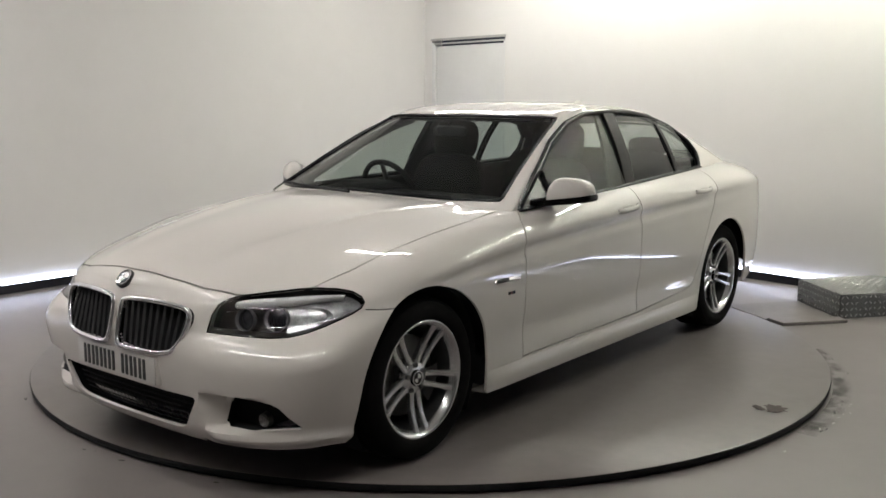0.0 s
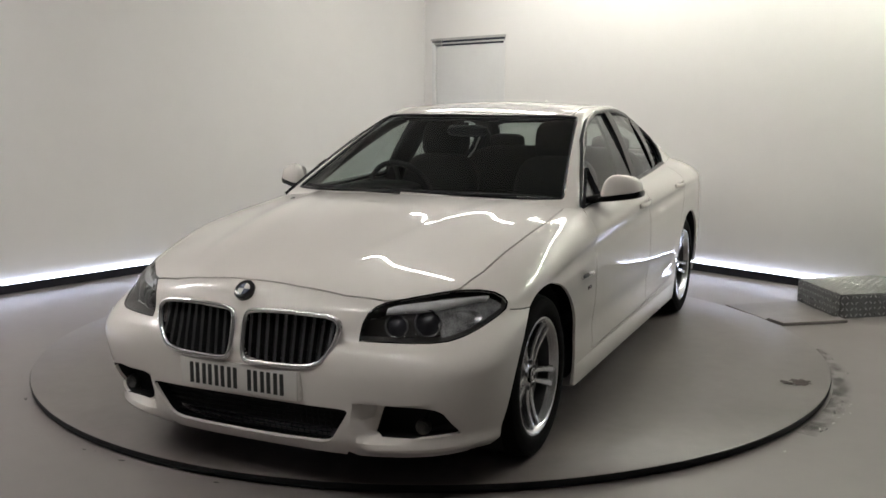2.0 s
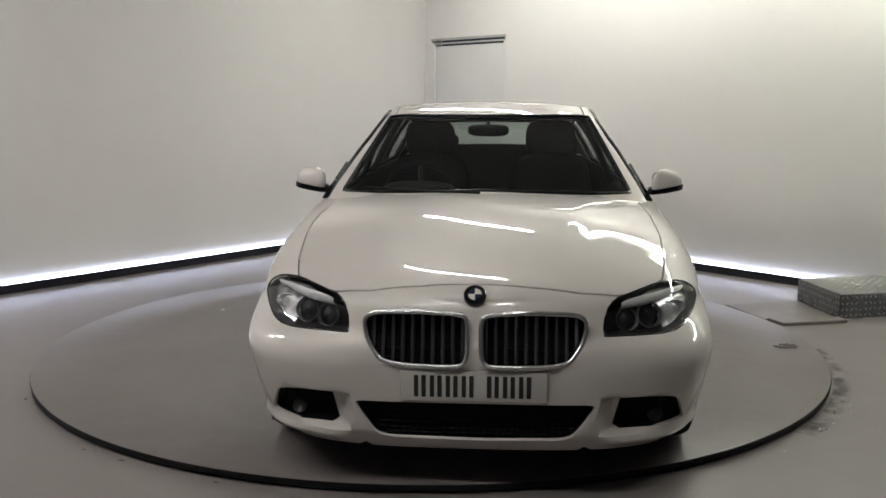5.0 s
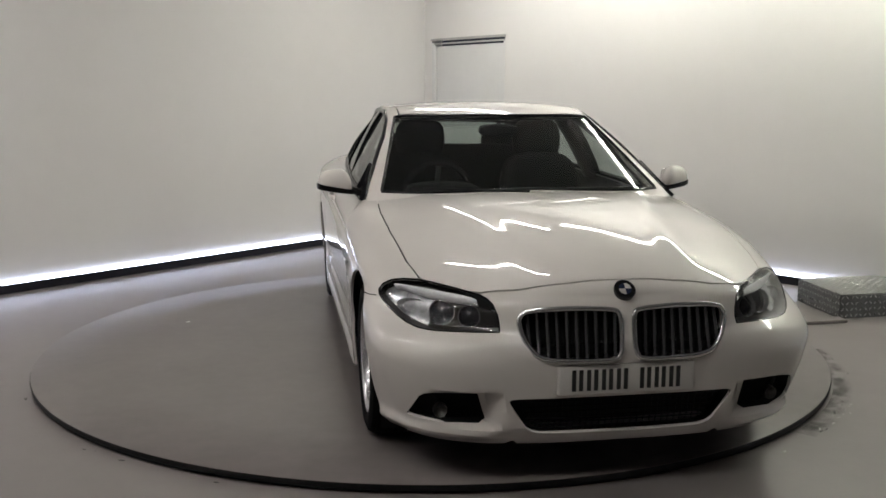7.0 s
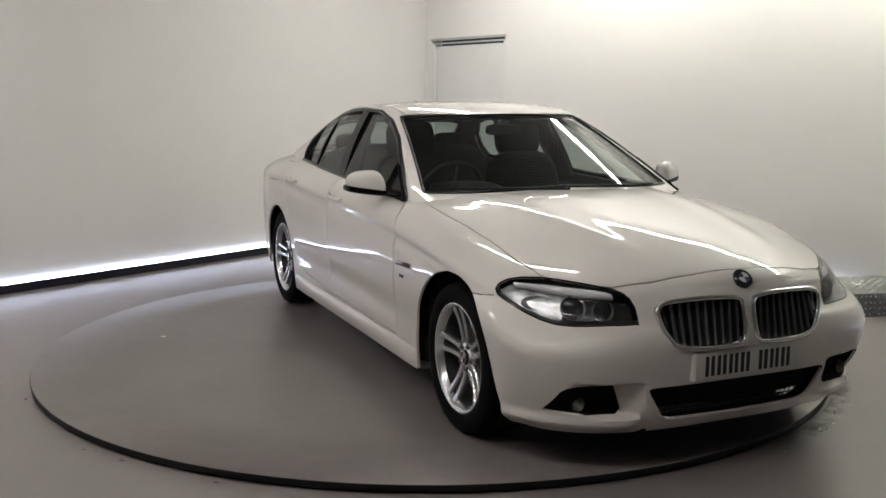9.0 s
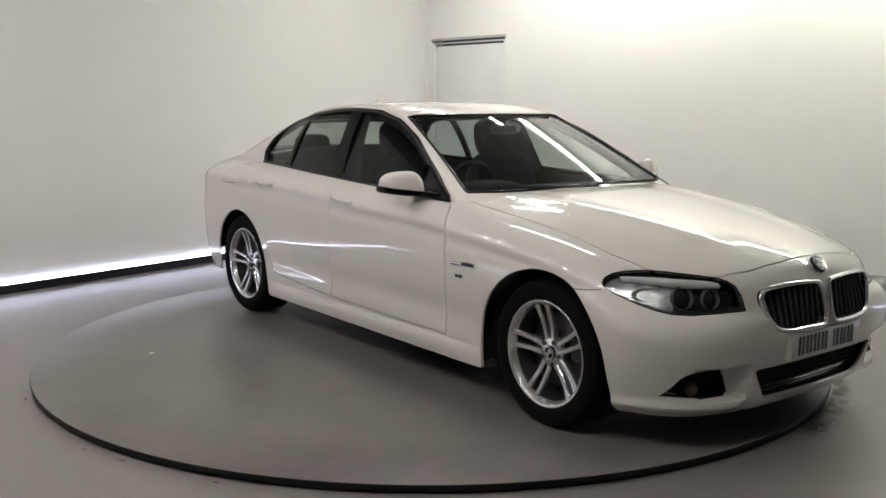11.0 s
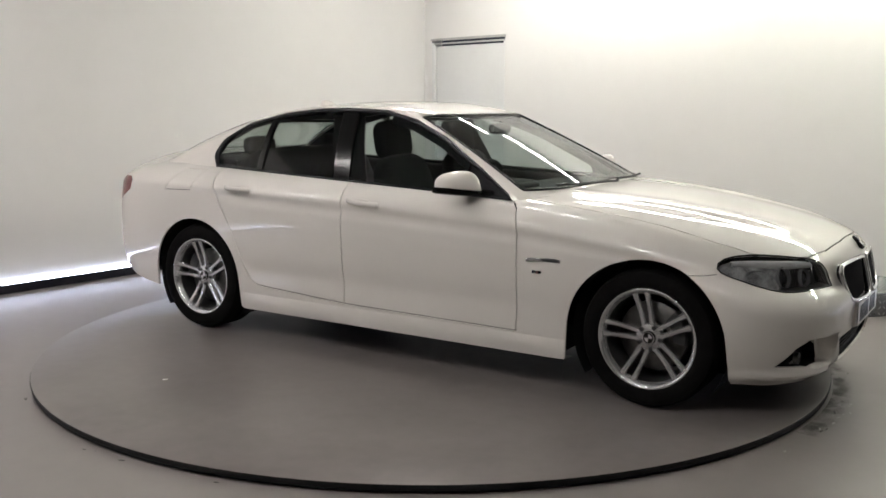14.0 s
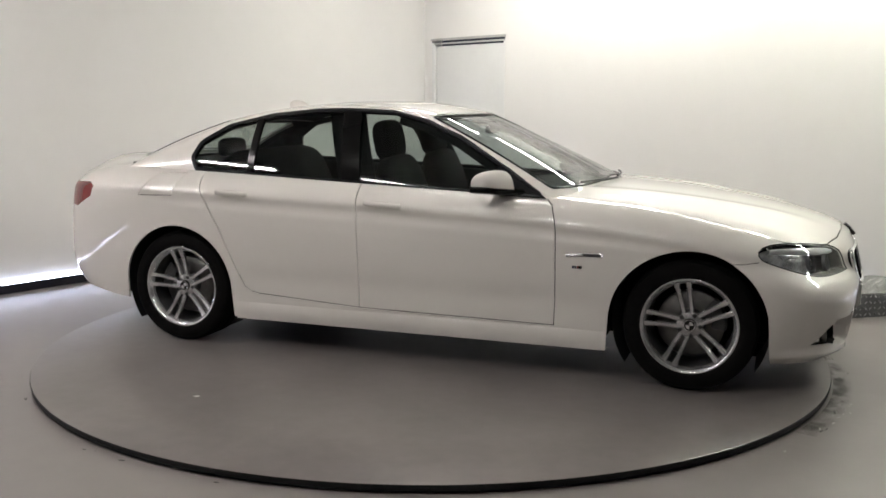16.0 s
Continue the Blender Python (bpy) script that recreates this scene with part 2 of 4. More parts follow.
def rim_edges(bm, depth):
    """Turns the open edges inwards, to give the sheet a thickness."""
    bm.normal_update()
    edges = [e for e in bm.edges if len(e.link_faces) == 1]
    src = {w: w.normal.copy() for e in edges for w in e.verts}
    made = {w: bm.verts.new(w.co - n * depth) for w, n in src.items()}
    for e in edges:
        f = e.link_faces[0]
        for l in f.loops:
            if l.edge == e:
                a, b = l.vert, l.link_loop_next.vert
                bm.faces.new((b, a, made[a], made[b]))
                break


def shifted(bm, d):
    """A copy of a sheet, moved along its normals."""
    out = bm.copy()
    out.normal_update()
    mv = [(w, w.normal.copy()) for w in out.verts]
    for w, n in mv:
        w.co += n * d
    return out


def islands(bm):
    left, out = set(bm.faces), []
    while left:
        f = left.pop()
        todo, one = [f], [f]
        while todo:
            for e in todo.pop().edges:
                for g in e.link_faces:
                    if g in left:
                        left.discard(g)
                        todo.append(g)
                        one.append(g)
        out.append(one)
    return out


X, Y, Z = (1, 0, 0), (0, 1, 0), (0, 0, 1)

# ---- the room ----
FLOOR_Z = -0.042
CORNER = Vector((-0.111, 5.37))
LEFT_END = CORNER + 9.6 * Vector((-math.cos(radians(49.68)), -math.sin(radians(49.68))))
RIGHT_END = CORNER + 9.6 * Vector((math.cos(radians(48.2)), -math.sin(radians(48.2))))
BACK = Vector((0.0, -9.4))
CEIL_Z = 3.12


def wall(name, a, b, label, openings=(), paint=None):
    """An upright wall from a to b, 0.15 m thick, with its inner face on the line; openings: (from, to, height)."""
    d = (b - a).normalized()
    n = Vector((-d.y, d.x))
    if n.dot(-(a + b) / 2) > 0:
        n = -n
    L = (b - a).length
    bm = bmesh.new()
    spans, at = [], 0.0
    for o in openings:
        spans += [(at, o[0], FLOOR_Z, CEIL_Z), (o[0], o[1], o[2], CEIL_Z)]
        at = o[1]
    spans.append((at, L, FLOOR_Z, CEIL_Z))
    m = Matrix(((d.x, n.x, 0, a.x), (d.y, n.y, 0, a.y), (0, 0, 1, 0), (0, 0, 0, 1)))
    for s0, s1, z0, z1 in spans:
        box(bm, (s0 + s1) / 2, 0.075, (z0 + z1) / 2, s1 - s0, 0.15, z1 - z0, m)
    bmesh.ops.recalc_face_normals(bm, faces=bm.faces)
    tagged(part(name, bm, paint or WALL), label, "wall", kind="structure")
    return m, L


def base_strip(m, s0, s1):
    """Black skirting with a light strip along its top."""
    bm = bmesh.new()
    box(bm, (s0 + s1) / 2, -0.016, FLOOR_Z + 0.036, s1 - s0, 0.03, 0.07, m, 0.003)
    sk = tagged(part("baseboard", bm, SKIRT), "black skirting board along the foot of the white wall", "skirting", kind="structure")
    bm = bmesh.new()
    box(bm, (s0 + s1) / 2, -0.012, FLOOR_Z + 0.0765, s1 - s0, 0.016, 0.010, m)
    part("led_strip", bm, LED, sk, "glowing cold white light strip")


def room():
    outline = [CORNER, LEFT_END, BACK, RIGHT_END]
    bm = bmesh.new()
    bm.faces.new([bm.verts.new((p.x * 1.05, p.y * 1.05, FLOOR_Z)) for p in outline])
    tagged(part("floor", bm, FLOOR), "grey painted concrete floor with a dull sheen", "floor", kind="structure")
    bm = bmesh.new()
    bm.faces.new([bm.verts.new((p.x * 1.05, p.y * 1.05, CEIL_Z)) for p in reversed(outline)])
    tagged(part("ceiling", bm, CEIL), "plain grey ceiling", "ceiling", kind="structure")
    m, L = wall("wall_west", CORNER, LEFT_END, "smooth white studio wall with a light strip at its foot")
    base_strip(m, 0.06, L)
    m, L = wall("wall_north", CORNER, RIGHT_END, "smooth white studio wall with a doorway near the corner", [(0.13, 1.268, 2.115)])
    base_strip(m, 1.30, L)
    door(m)
    # Unseen walls behind the camera, added dark to stand for the unlit side.
    wall("wall_south", LEFT_END, BACK, "unseen dark grey wall closing the room behind the camera", paint=BACK_WALL)
    wall("wall_east", RIGHT_END, BACK, "unseen dark grey wall closing the room behind the camera", paint=BACK_WALL)


def door(m):
    d = new("door_1")
    d.matrix_basis = m @ Matrix.Translation((0.70, 0, FLOOR_Z))
    tagged(d, "closed pale grey door in a slim grey frame", "door", kind="structure")
    boxed("door_leaf", (0.02, 0.036, 1.045), (1.06, 0.045, 2.07), DOOR_PAINT, d)
    boxed("door_frame", (-0.54, 0.04, 1.06), (0.055, 0.09, 2.12), DOOR_PAINT, d, "white door post")
    boxed("door_frame", (0.557, 0.04, 1.06), (0.018, 0.09, 2.12), DOOR_PAINT, d, "white door post")
    boxed("head_rail", (0.0, -0.007, 2.152), (1.16, 0.016, 0.026), DOOR_TRIM, d, "grey metal track over the door")
    boxed("head_rail", (0.02, -0.005, 2.108), (1.10, 0.012, 0.018), DOOR_TRIM, d, "grey metal track over the door")


room()

# ---- ceiling tubes ----
# x, y, turn, length, width, glow
# The unseen tube at (-1.3, -3.9) is added to light the car's nose.
TUBES = ((2.28, 2.03, -48.2, 3.0, 0.11, TUBE_DIM), (3.9, 0.2, -48.2, 2.8, 0.045, TUBE_WARM), (0.38, 3.25, -48.2, 2.0, 0.045, TUBE_CORNER),
         (0.0, -0.35, -42, 1.5, 0.045, TUBE_FRONT), (-1.3, -3.9, -3, 4.0, 0.045, TUBE_FRONT), (-4.1, -0.65, -41, 1.65, 0.045, TUBE_PINK), (-2.0, -2.35, -41, 1.5, 0.045, TUBE_SOFT))


def ceiling_light(x, y, turn, length, width, glow):
    ob = new("ceiling_light")
    ob.matrix_basis = pose(x, y, CEIL_Z, 0, 0, turn)
    tagged(ob, "long white ceiling light with a glowing tube", "ceiling light", "ceiling lights")
    boxed("body", (0, 0, -0.03), (length, width + 0.08, 0.06), FITTING, ob)
    boxed("diffuser", (0, 0, -0.075), (length - 0.05, width, 0.03), glow, ob, "glowing white diffuser")


for row in TUBES:
    ceiling_light(*row)


# ---- turntable ----
def turntable():
    t = new("turntable")
    tagged(t, "round grey painted turntable plate with a black edge", "turntable")
    bm = bmesh.new()
    lathe(bm, [(0.0001, 0), (0.6, 0), (1.2, 0), (1.8, 0), (2.27, 0), (2.277, -0.003)], 160)
    bmesh.ops.recalc_face_normals(bm, faces=bm.faces)
    part("deck", bm, DECK, t, "", 40)
    bm = bmesh.new()
    lathe(bm, [(2.277, -0.003), (2.28, -0.010), (2.276, -0.034), (2.25, FLOOR_Z + 0.001)], 160)
    part("edge", bm, PLASTIC, t, "black rubber edge", 40)
    return t


TABLE = turntable()


# ---- the car: x forward, y to its left, origin on the ground between the axles ----
AXLE, TRACK, HUB_Z = 1.486, 0.877, 0.333
NOSE, TAIL, MID_F, MID_R = 2.295, -2.575, 0.75, -1.25

FASCIA = ((0.14, 2.17), (0.18, 2.215), (0.24, 2.258), (0.33, 2.274), (0.40, 2.284), (0.48, 2.293), (0.555, 2.298), (0.574, 2.296), (0.592, 2.282), (0.65, 2.273), (0.70, 2.266), (0.735, 2.246))
FASCIA_SIDE = ((0.14, 2.17), (0.18, 2.215), (0.24, 2.252), (0.33, 2.270), (0.42, 2.280), (0.52, 2.284), (0.60, 2.279), (0.66, 2.271), (0.70, 2.262), (0.735, 2.246))
STERN = ((0.18, -2.40), (0.28, -2.475), (0.36, -2.535), (0.48, -2.572), (0.70, -2.56), (0.90, -2.53), (1.0, -2.49), (1.04, -2.45))
SHOULDER = ((-2.58, 0.99), (-2.3, 1.015), (-1.9, 1.03), (-1.45, 1.022), (-0.7, 0.998), (0.0, 0.972), (0.73, 0.940), (1.1, 0.905), (1.48, 0.860), (1.8, 0.795), (2.1, 0.745), (2.31, 0.732))
FOOT = ((-2.58, 0.325), (-2.2, 0.275), (-1.9, 0.24), (-1.1, 0.185), (1.08, 0.185), (1.7, 0.168), (1.95, 0.160), (2.15, 0.160), (2.31, 0.156))
TOP_Y = ((-2.58, 0.66), (-2.0, 0.705), (-1.45, 0.745), (-0.7, 0.80), (0.0, 0.825), (0.73, 0.828), (1.3, 0.815), (1.8, 0.80), (2.31, 0.80))


def half_width(x, z):
    """The half width of the body's side at a place along it and a height."""
    full = curve(x, ((-2.58, 0.865), (-2.1, 0.908), (-1.5, 0.932), (-0.8, 0.926), (0.9, 0.926), (1.25, 0.928), (1.6, 0.943), (1.9, 0.966), (2.31, 0.958)))
    zs, ty = curve(x, SHOULDER), curve(x, TOP_Y)
    crease = zs - 0.122
    if z >= crease:
        w = min(1.0, (z - crease) / (zs - crease))
        return ty + (full - 0.006 - ty) * (1 - w ** 1.7) ** 0.8
    hollow = 0.012 * max(0.0, min(1.0, (1.75 - abs(x)) / 0.6))
    if z >= crease - 0.15:
        k = (crease - z) / 0.15
        return full - 0.006 - hollow * math.sin(math.pi * min(1, k * 1.9)) * (1 - k) + 0.006 * k
    w = (crease - 0.15 - z) / (crease - 0.15 - 0.17)
    fore = max(0.0, min(1.0, (x - 1.55) / 0.3))
    return full - (0.026 + 0.090 * fore) * w ** (2 - 0.7 * fore) - 0.012 * math.exp(-((z - 0.42) / 0.07) ** 2) * (1 if abs(x) < 1.05 else 0)


def side_point(kind, k, v):
    """A point of the body's side: kind 0 nose corner, 1 flank, 2 tail corner; k along, v up (0 to 1)."""
    if kind == 0:
        a = k * math.pi / 2
        low = max(0.0, min(1.0, ((1 - v) * 0.58 - 0.10) / 0.16))
        low = low * low * (3 - 2 * low)
        c, s = max(math.cos(a), 0) ** (2 / (4.6 + 3.0 * low)), math.sin(a) ** (2 / (2.2 + 1.0 * low))
        xr = MID_F + (NOSE - MID_F) * max(math.cos(a), 0) ** (2 / 4.6)
    elif kind == 1:
        c, s, xr = 0, 1, MID_F + (MID_R - MID_F) * k
    else:
        a = k * math.pi / 2
        c, s = math.sin(a) ** (2 / 6.0), max(math.cos(a), 0) ** (2 / 3.2)
        xr = MID_R + (TAIL - MID_R) * c
    z = curve(xr, FOOT) + (curve(xr, SHOULDER) - curve(xr, FOOT)) * v
    x = xr
    if kind == 0:
        zz = z if z < 0.735 else 0.735
        # the ledge under the lamps fades out round the corner
        fade = max(0.0, min(1.0, (s - 0.60) / 0.32))
        fade = fade * fade * (3 - 2 * fade)
        x = MID_F + (curve(zz, FASCIA) * (1 - fade) + curve(zz, FASCIA_SIDE) * fade - MID_F) * c
    elif kind == 2:
        x = MID_R + (curve(z, STERN) - MID_R) * c
    y = s * half_width(xr, z)
    if kind == 0 and z < 0.46:
        # blade under the fog lamp, and a channel set back from the intake's corner to the lamp
        span = max(0.0, min(1.0, (y - 0.45) / 0.05)) * max(0.0, min(1.0, (0.90 - y) / 0.08))
        out = span * 0.026 * math.exp(-((z - 0.205) / 0.026) ** 2)
        d = Vector((1 - 0.75 * s * s, 0.55 * s * s, 0)).normalized()
        x, y = x + out * d.x, y + out * d.y
        across = max(0.0, min(1.0, (y - 0.445) / 0.075))
        up = max(0.0, min(1.0, (z - 0.232) / 0.022)) * max(0.0, min(1.0, (0.386 - z) / 0.014))
        x -= max(0.0, x - 2.163) * across * across * (3 - 2 * across) * up
    return Vector((x, y, z))


LEVELS = [i / 56 for i in range(57)]


def body_half():
    """The painted sheet of the lower body, for y > 0."""
    bm = bmesh.new()
    spots = [(0, i / 44) for i in range(44)] + [(1, i / 44) for i in range(44)] + [(2, i / 26) for i in range(27)]
    grid(bm, [[side_point(kind, k, v) for v in LEVELS] for kind, k in spots])
    # bonnet and boot lid
    for kinds, mid, far, bow in (((0, 1), ((0.6, 0.982), (0.95, 0.990), (1.2, 0.972), (1.6, 0.925), (1.9, 0.873), (2.1, 0.820), (2.19, 0.785), (2.235, 0.755), (2.248, 0.736)), 0.70, 0.22),
                                 ((2,), ((-2.5, 1.04), (-2.43, 1.075), (-2.1, 1.085), (-1.7, 1.085)), -1.56, -0.24)):
        rows = []
        for kind, k in spots:
            p = side_point(kind, k, 1.0)
            if kind not in kinds or (far > 0 and p.x < far) or (far < 0 and p.x > far):
                continue
            ramp = max(0.0, min(1.0, (1.6 - p.x) / 0.9)) if far > 0 else max(0.0, min(1.0, (p.x + 2.3) / 0.7))
            row = []
            for j in range(25):
                f = 1 - j / 24
                y = p.y * f
                x = p.x + bow * ramp * (1 - f * f)
                zc = curve(x, mid)
                z = p.z + (zc - p.z) * (1 - f ** 2.3)
                if far > 0 and p.y > 0.1:
                    ridge = 0.30 + 0.17 * (2.2 - x)
                    z += 0.010 * math.exp(-((y - ridge) / 0.060) ** 2) * max(0.0, min(1.0, (2.15 - x) / 0.3)) * min(1.0, 4 * (1 - f))
                row.append(Vector((x, y, z)))
            rows.append(row)
        grid(bm, rows)
    bmesh.ops.remove_doubles(bm, verts=bm.verts[:], dist=4e-4)
    bmesh.ops.recalc_face_normals(bm, faces=bm.faces[:])
    bm.normal_update()
    f = max(bm.faces, key=lambda q: q.calc_center_median().y)
    if f.normal.y < 0:
        bmesh.ops.reverse_faces(bm, faces=bm.faces[:])
    bmesh.ops.dissolve_degenerate(bm, edges=bm.edges[:], dist=1e-5)
    return bm


ROOF_EDGE = ((-1.30, 1.318), (-1.1, 1.362), (-0.9, 1.388), (-0.55, 1.408), (-0.25, 1.400), (-0.1, 1.378), (-0.02, 1.358))
ROOF_MID = ((-1.42, 1.335), (-1.2, 1.378), (-0.9, 1.418), (-0.5, 1.438), (-0.25, 1.430), (-0.05, 1.396), (0.10, 1.358))


def canopy_curve(s, top):
    """The foot line (top false) or the roof edge of the glasshouse; s from 0 (front middle) to 3 (rear middle)."""
    xa, xw, za, zw = (-0.02, 0.10, 1.358, 1.358) if top else (0.79, 0.965, 0.925, 0.982)
    xc, xr, zc, zr = (-1.30, -1.42, 1.322, 1.335) if top else (-2.0, -2.08, 1.03, 1.082)
    if s <= 1:
        a = s * math.pi / 2
        u, w = max(math.cos(a), 0) ** (2 / 1.15), math.sin(a) ** (2 / 2.4)
        yc = 0.583 if top else 0.815
        return Vector((xa + (xw - xa) * u, yc * w, zw + (za - zw) * w ** 2.2))
    if s <= 2:
        x = xa + (xc - xa) * (s - 1)
        if top:
            return Vector((x, curve(x, ((-1.30, 0.515), (-0.5, 0.582), (0, 0.583))), curve(x, ROOF_EDGE)))
        return Vector((x, curve(x, TOP_Y) - 0.012, curve(x, SHOULDER) - 0.015))
    a = (3 - s) * math.pi / 2
    u, w = max(math.cos(a), 0) ** (2 / 1.3), math.sin(a) ** (2 / 2.6)
    yc = curve(xc, ((-1.30, 0.515), (-0.5, 0.582))) if top else curve(xc, TOP_Y) - 0.012
    ze = curve(xc, ROOF_EDGE) if top else curve(xc, SHOULDER) - 0.015
    return Vector((xc + (xr - xc) * u, yc * w, zr + (ze - zr) * w ** 2.2))


def canopy_half():
    """The painted sheet of pillars and roof, for y > 0, before the windows are cut."""
    bm = bmesh.new()
    ss = [i / 24 for i in range(24)] + [1 + i / 44 for i in range(44)] + [2 + i / 24 for i in range(25)]
    rows = []
    for s in ss:
        a, b = canopy_curve(s, False), canopy_curve(s, True)
        bulge = 0.012 + 0.008 * math.sin(math.pi * min(1, max(0, s - 0.8) / 1.4)) if s < 2.2 else 0.02
        out = Vector((b.z - a.z, 0, a.x - b.x)) if s < 1 else (Vector((0, 1, 0.3)) if s < 2 else Vector((-(b.z - a.z), 0, b.x - a.x)))
        out.normalize()
        rows.append([a.lerp(b, h / 16) + out * (bulge * 4 * (h / 16) * (1 - h / 16)) for h in range(17)])
    grid(bm, rows)
    rows = []
    for s in ss:
        if not 1 <= s <= 2:
            continue
        p = canopy_curve(s, True)
        k = curve(p.x, ((-1.30, -0.12), (-0.8, 0.0), (-0.4, 0.0), (-0.02, 0.12)))
        row = []
        for j in range(19):
            f = 1 - j / 18
            x = p.x + k * (1 - f * f)
            row.append(Vector((x, p.y * f, p.z + (curve(x, ROOF_MID) - p.z) * (1 - f ** 2.2))))
        rows.append(row)
    grid(bm, rows)
    bmesh.ops.remove_doubles(bm, verts=bm.verts[:], dist=3e-3)
    bmesh.ops.recalc_face_normals(bm, faces=bm.faces[:])
    f = max(bm.faces, key=lambda q: q.calc_center_median().z)
    if f.normal.z < 0:
        bmesh.ops.reverse_faces(bm, faces=bm.faces[:])
    return bm


def disc(cx, cz, r, n=44):
    return [(cx + r * math.cos(2 * math.pi * i / n), cz + r * math.sin(2 * math.pi * i / n)) for i in range(n)]


def arch(cx, cz, r, n=30):
    """A wheel arch: round above, spreading a little to the ground."""
    back = 1.06 if cx > 0 else 1.0
    pts = [(math.cos(math.pi * i / n), math.sin(math.pi * i / n)) for i in range(n + 1)]
    return [(cx + r * c * (back if c < 0 else 1), cz + r * s) for c, s in pts] + [(cx - r * back - 0.014, 0.10), (cx + r + 0.020, 0.10)]


def eased(poly, times=2):
    """The outline with its corners cut round."""
    for _ in range(times):
        out = []
        for i, a in enumerate(poly):
            b = poly[(i + 1) % len(poly)]
            out += [(a[0] * 0.8 + b[0] * 0.2, a[1] * 0.8 + b[1] * 0.2), (a[0] * 0.2 + b[0] * 0.8, a[1] * 0.2 + b[1] * 0.8)]
        poly = out
    return poly


WINDOW = ((0.715, 0.942), (-1.452, 1.024), (-1.505, 1.095), (-1.470, 1.185), (-1.304, 1.286), (-1.0, 1.351), (-0.7, 1.379), (-0.5, 1.384), (-0.21, 1.373), (0.0, 1.325), (0.22, 1.236), (0.50, 1.080))
SCREEN = ((0, 0.992), (0.55, 0.985), (0.735, 0.978), (0.572, 1.348), (0.50, 1.354), (0, 1.358))
KIDNEY = eased([(0.023, 0.655), (0.037, 0.686), (0.20, 0.693), (0.375, 0.684), (0.404, 0.652), (0.384, 0.575), (0.329, 0.506), (0.048, 0.503), (0.025, 0.532)])
INTAKE = ((0, 0.360), (0.40, 0.359), (0.428, 0.356), (0.435, 0.348), (0.425, 0.328), (0.366, 0.240), (0.348, 0.224), (0.315, 0.214), (0, 0.208))
FOG = ((0.535, 0.358), (0.705, 0.371), (0.735, 0.367), (0.755, 0.350), (0.777, 0.292), (0.787, 0.265), (0.783, 0.258), (0.532, 0.248), (0.507, 0.262))
D1, D2 = Vector((-1, 1, 0)).normalized(), Vector((0, 0, 1))
HEADLAMP = ((-1.2354, 0.6036), (-1.2182, 0.6609), (-1.1947, 0.6963), (-1.1652, 0.7142), (-1.1237, 0.7258), (-1.0111, 0.7382), (-0.9062, 0.7471), (-0.832, 0.7491), (-0.7581, 0.7443), (-0.706, 0.7342), (-0.6724, 0.7165), (-0.6628, 0.6975), (-0.6749, 0.6798), (-0.7086, 0.6639), (-0.7546, 0.6472), (-0.8103, 0.6282), (-0.8748, 0.6104), (-0.9371, 0.5989), (-1.007, 0.5958))


def grown(poly, d):
    """An outline moved outwards by d."""
    n = len(poly)
    area = sum(poly[i][0] * poly[(i + 1) % n][1] - poly[(i + 1) % n][0] * poly[i][1] for i in range(n))
    out = []
    for i in range(n):
        a, b, c = Vector(poly[i - 1]), Vector(poly[i]), Vector(poly[(i + 1) % n])
        e, g = (b - a).normalized(), (c - b).normalized()
        m = Vector((e.y + g.y, -e.x - g.x)).normalized() * (1 if area > 0 else -1)
        k = max(0.4, m.dot(Vector((e.y, -e.x)) * (1 if area > 0 else -1)))
        out.append(tuple(b + m * (d / k)))
    return out


def is_front(f):
    c = f.calc_center_median()
    return c.x > 1.9 and c.z < 0.76 and f.normal.x > 0.2


def is_side(f):
    c = f.calc_center_median()
    return c.y > 0.5 and f.normal.y > 0.25


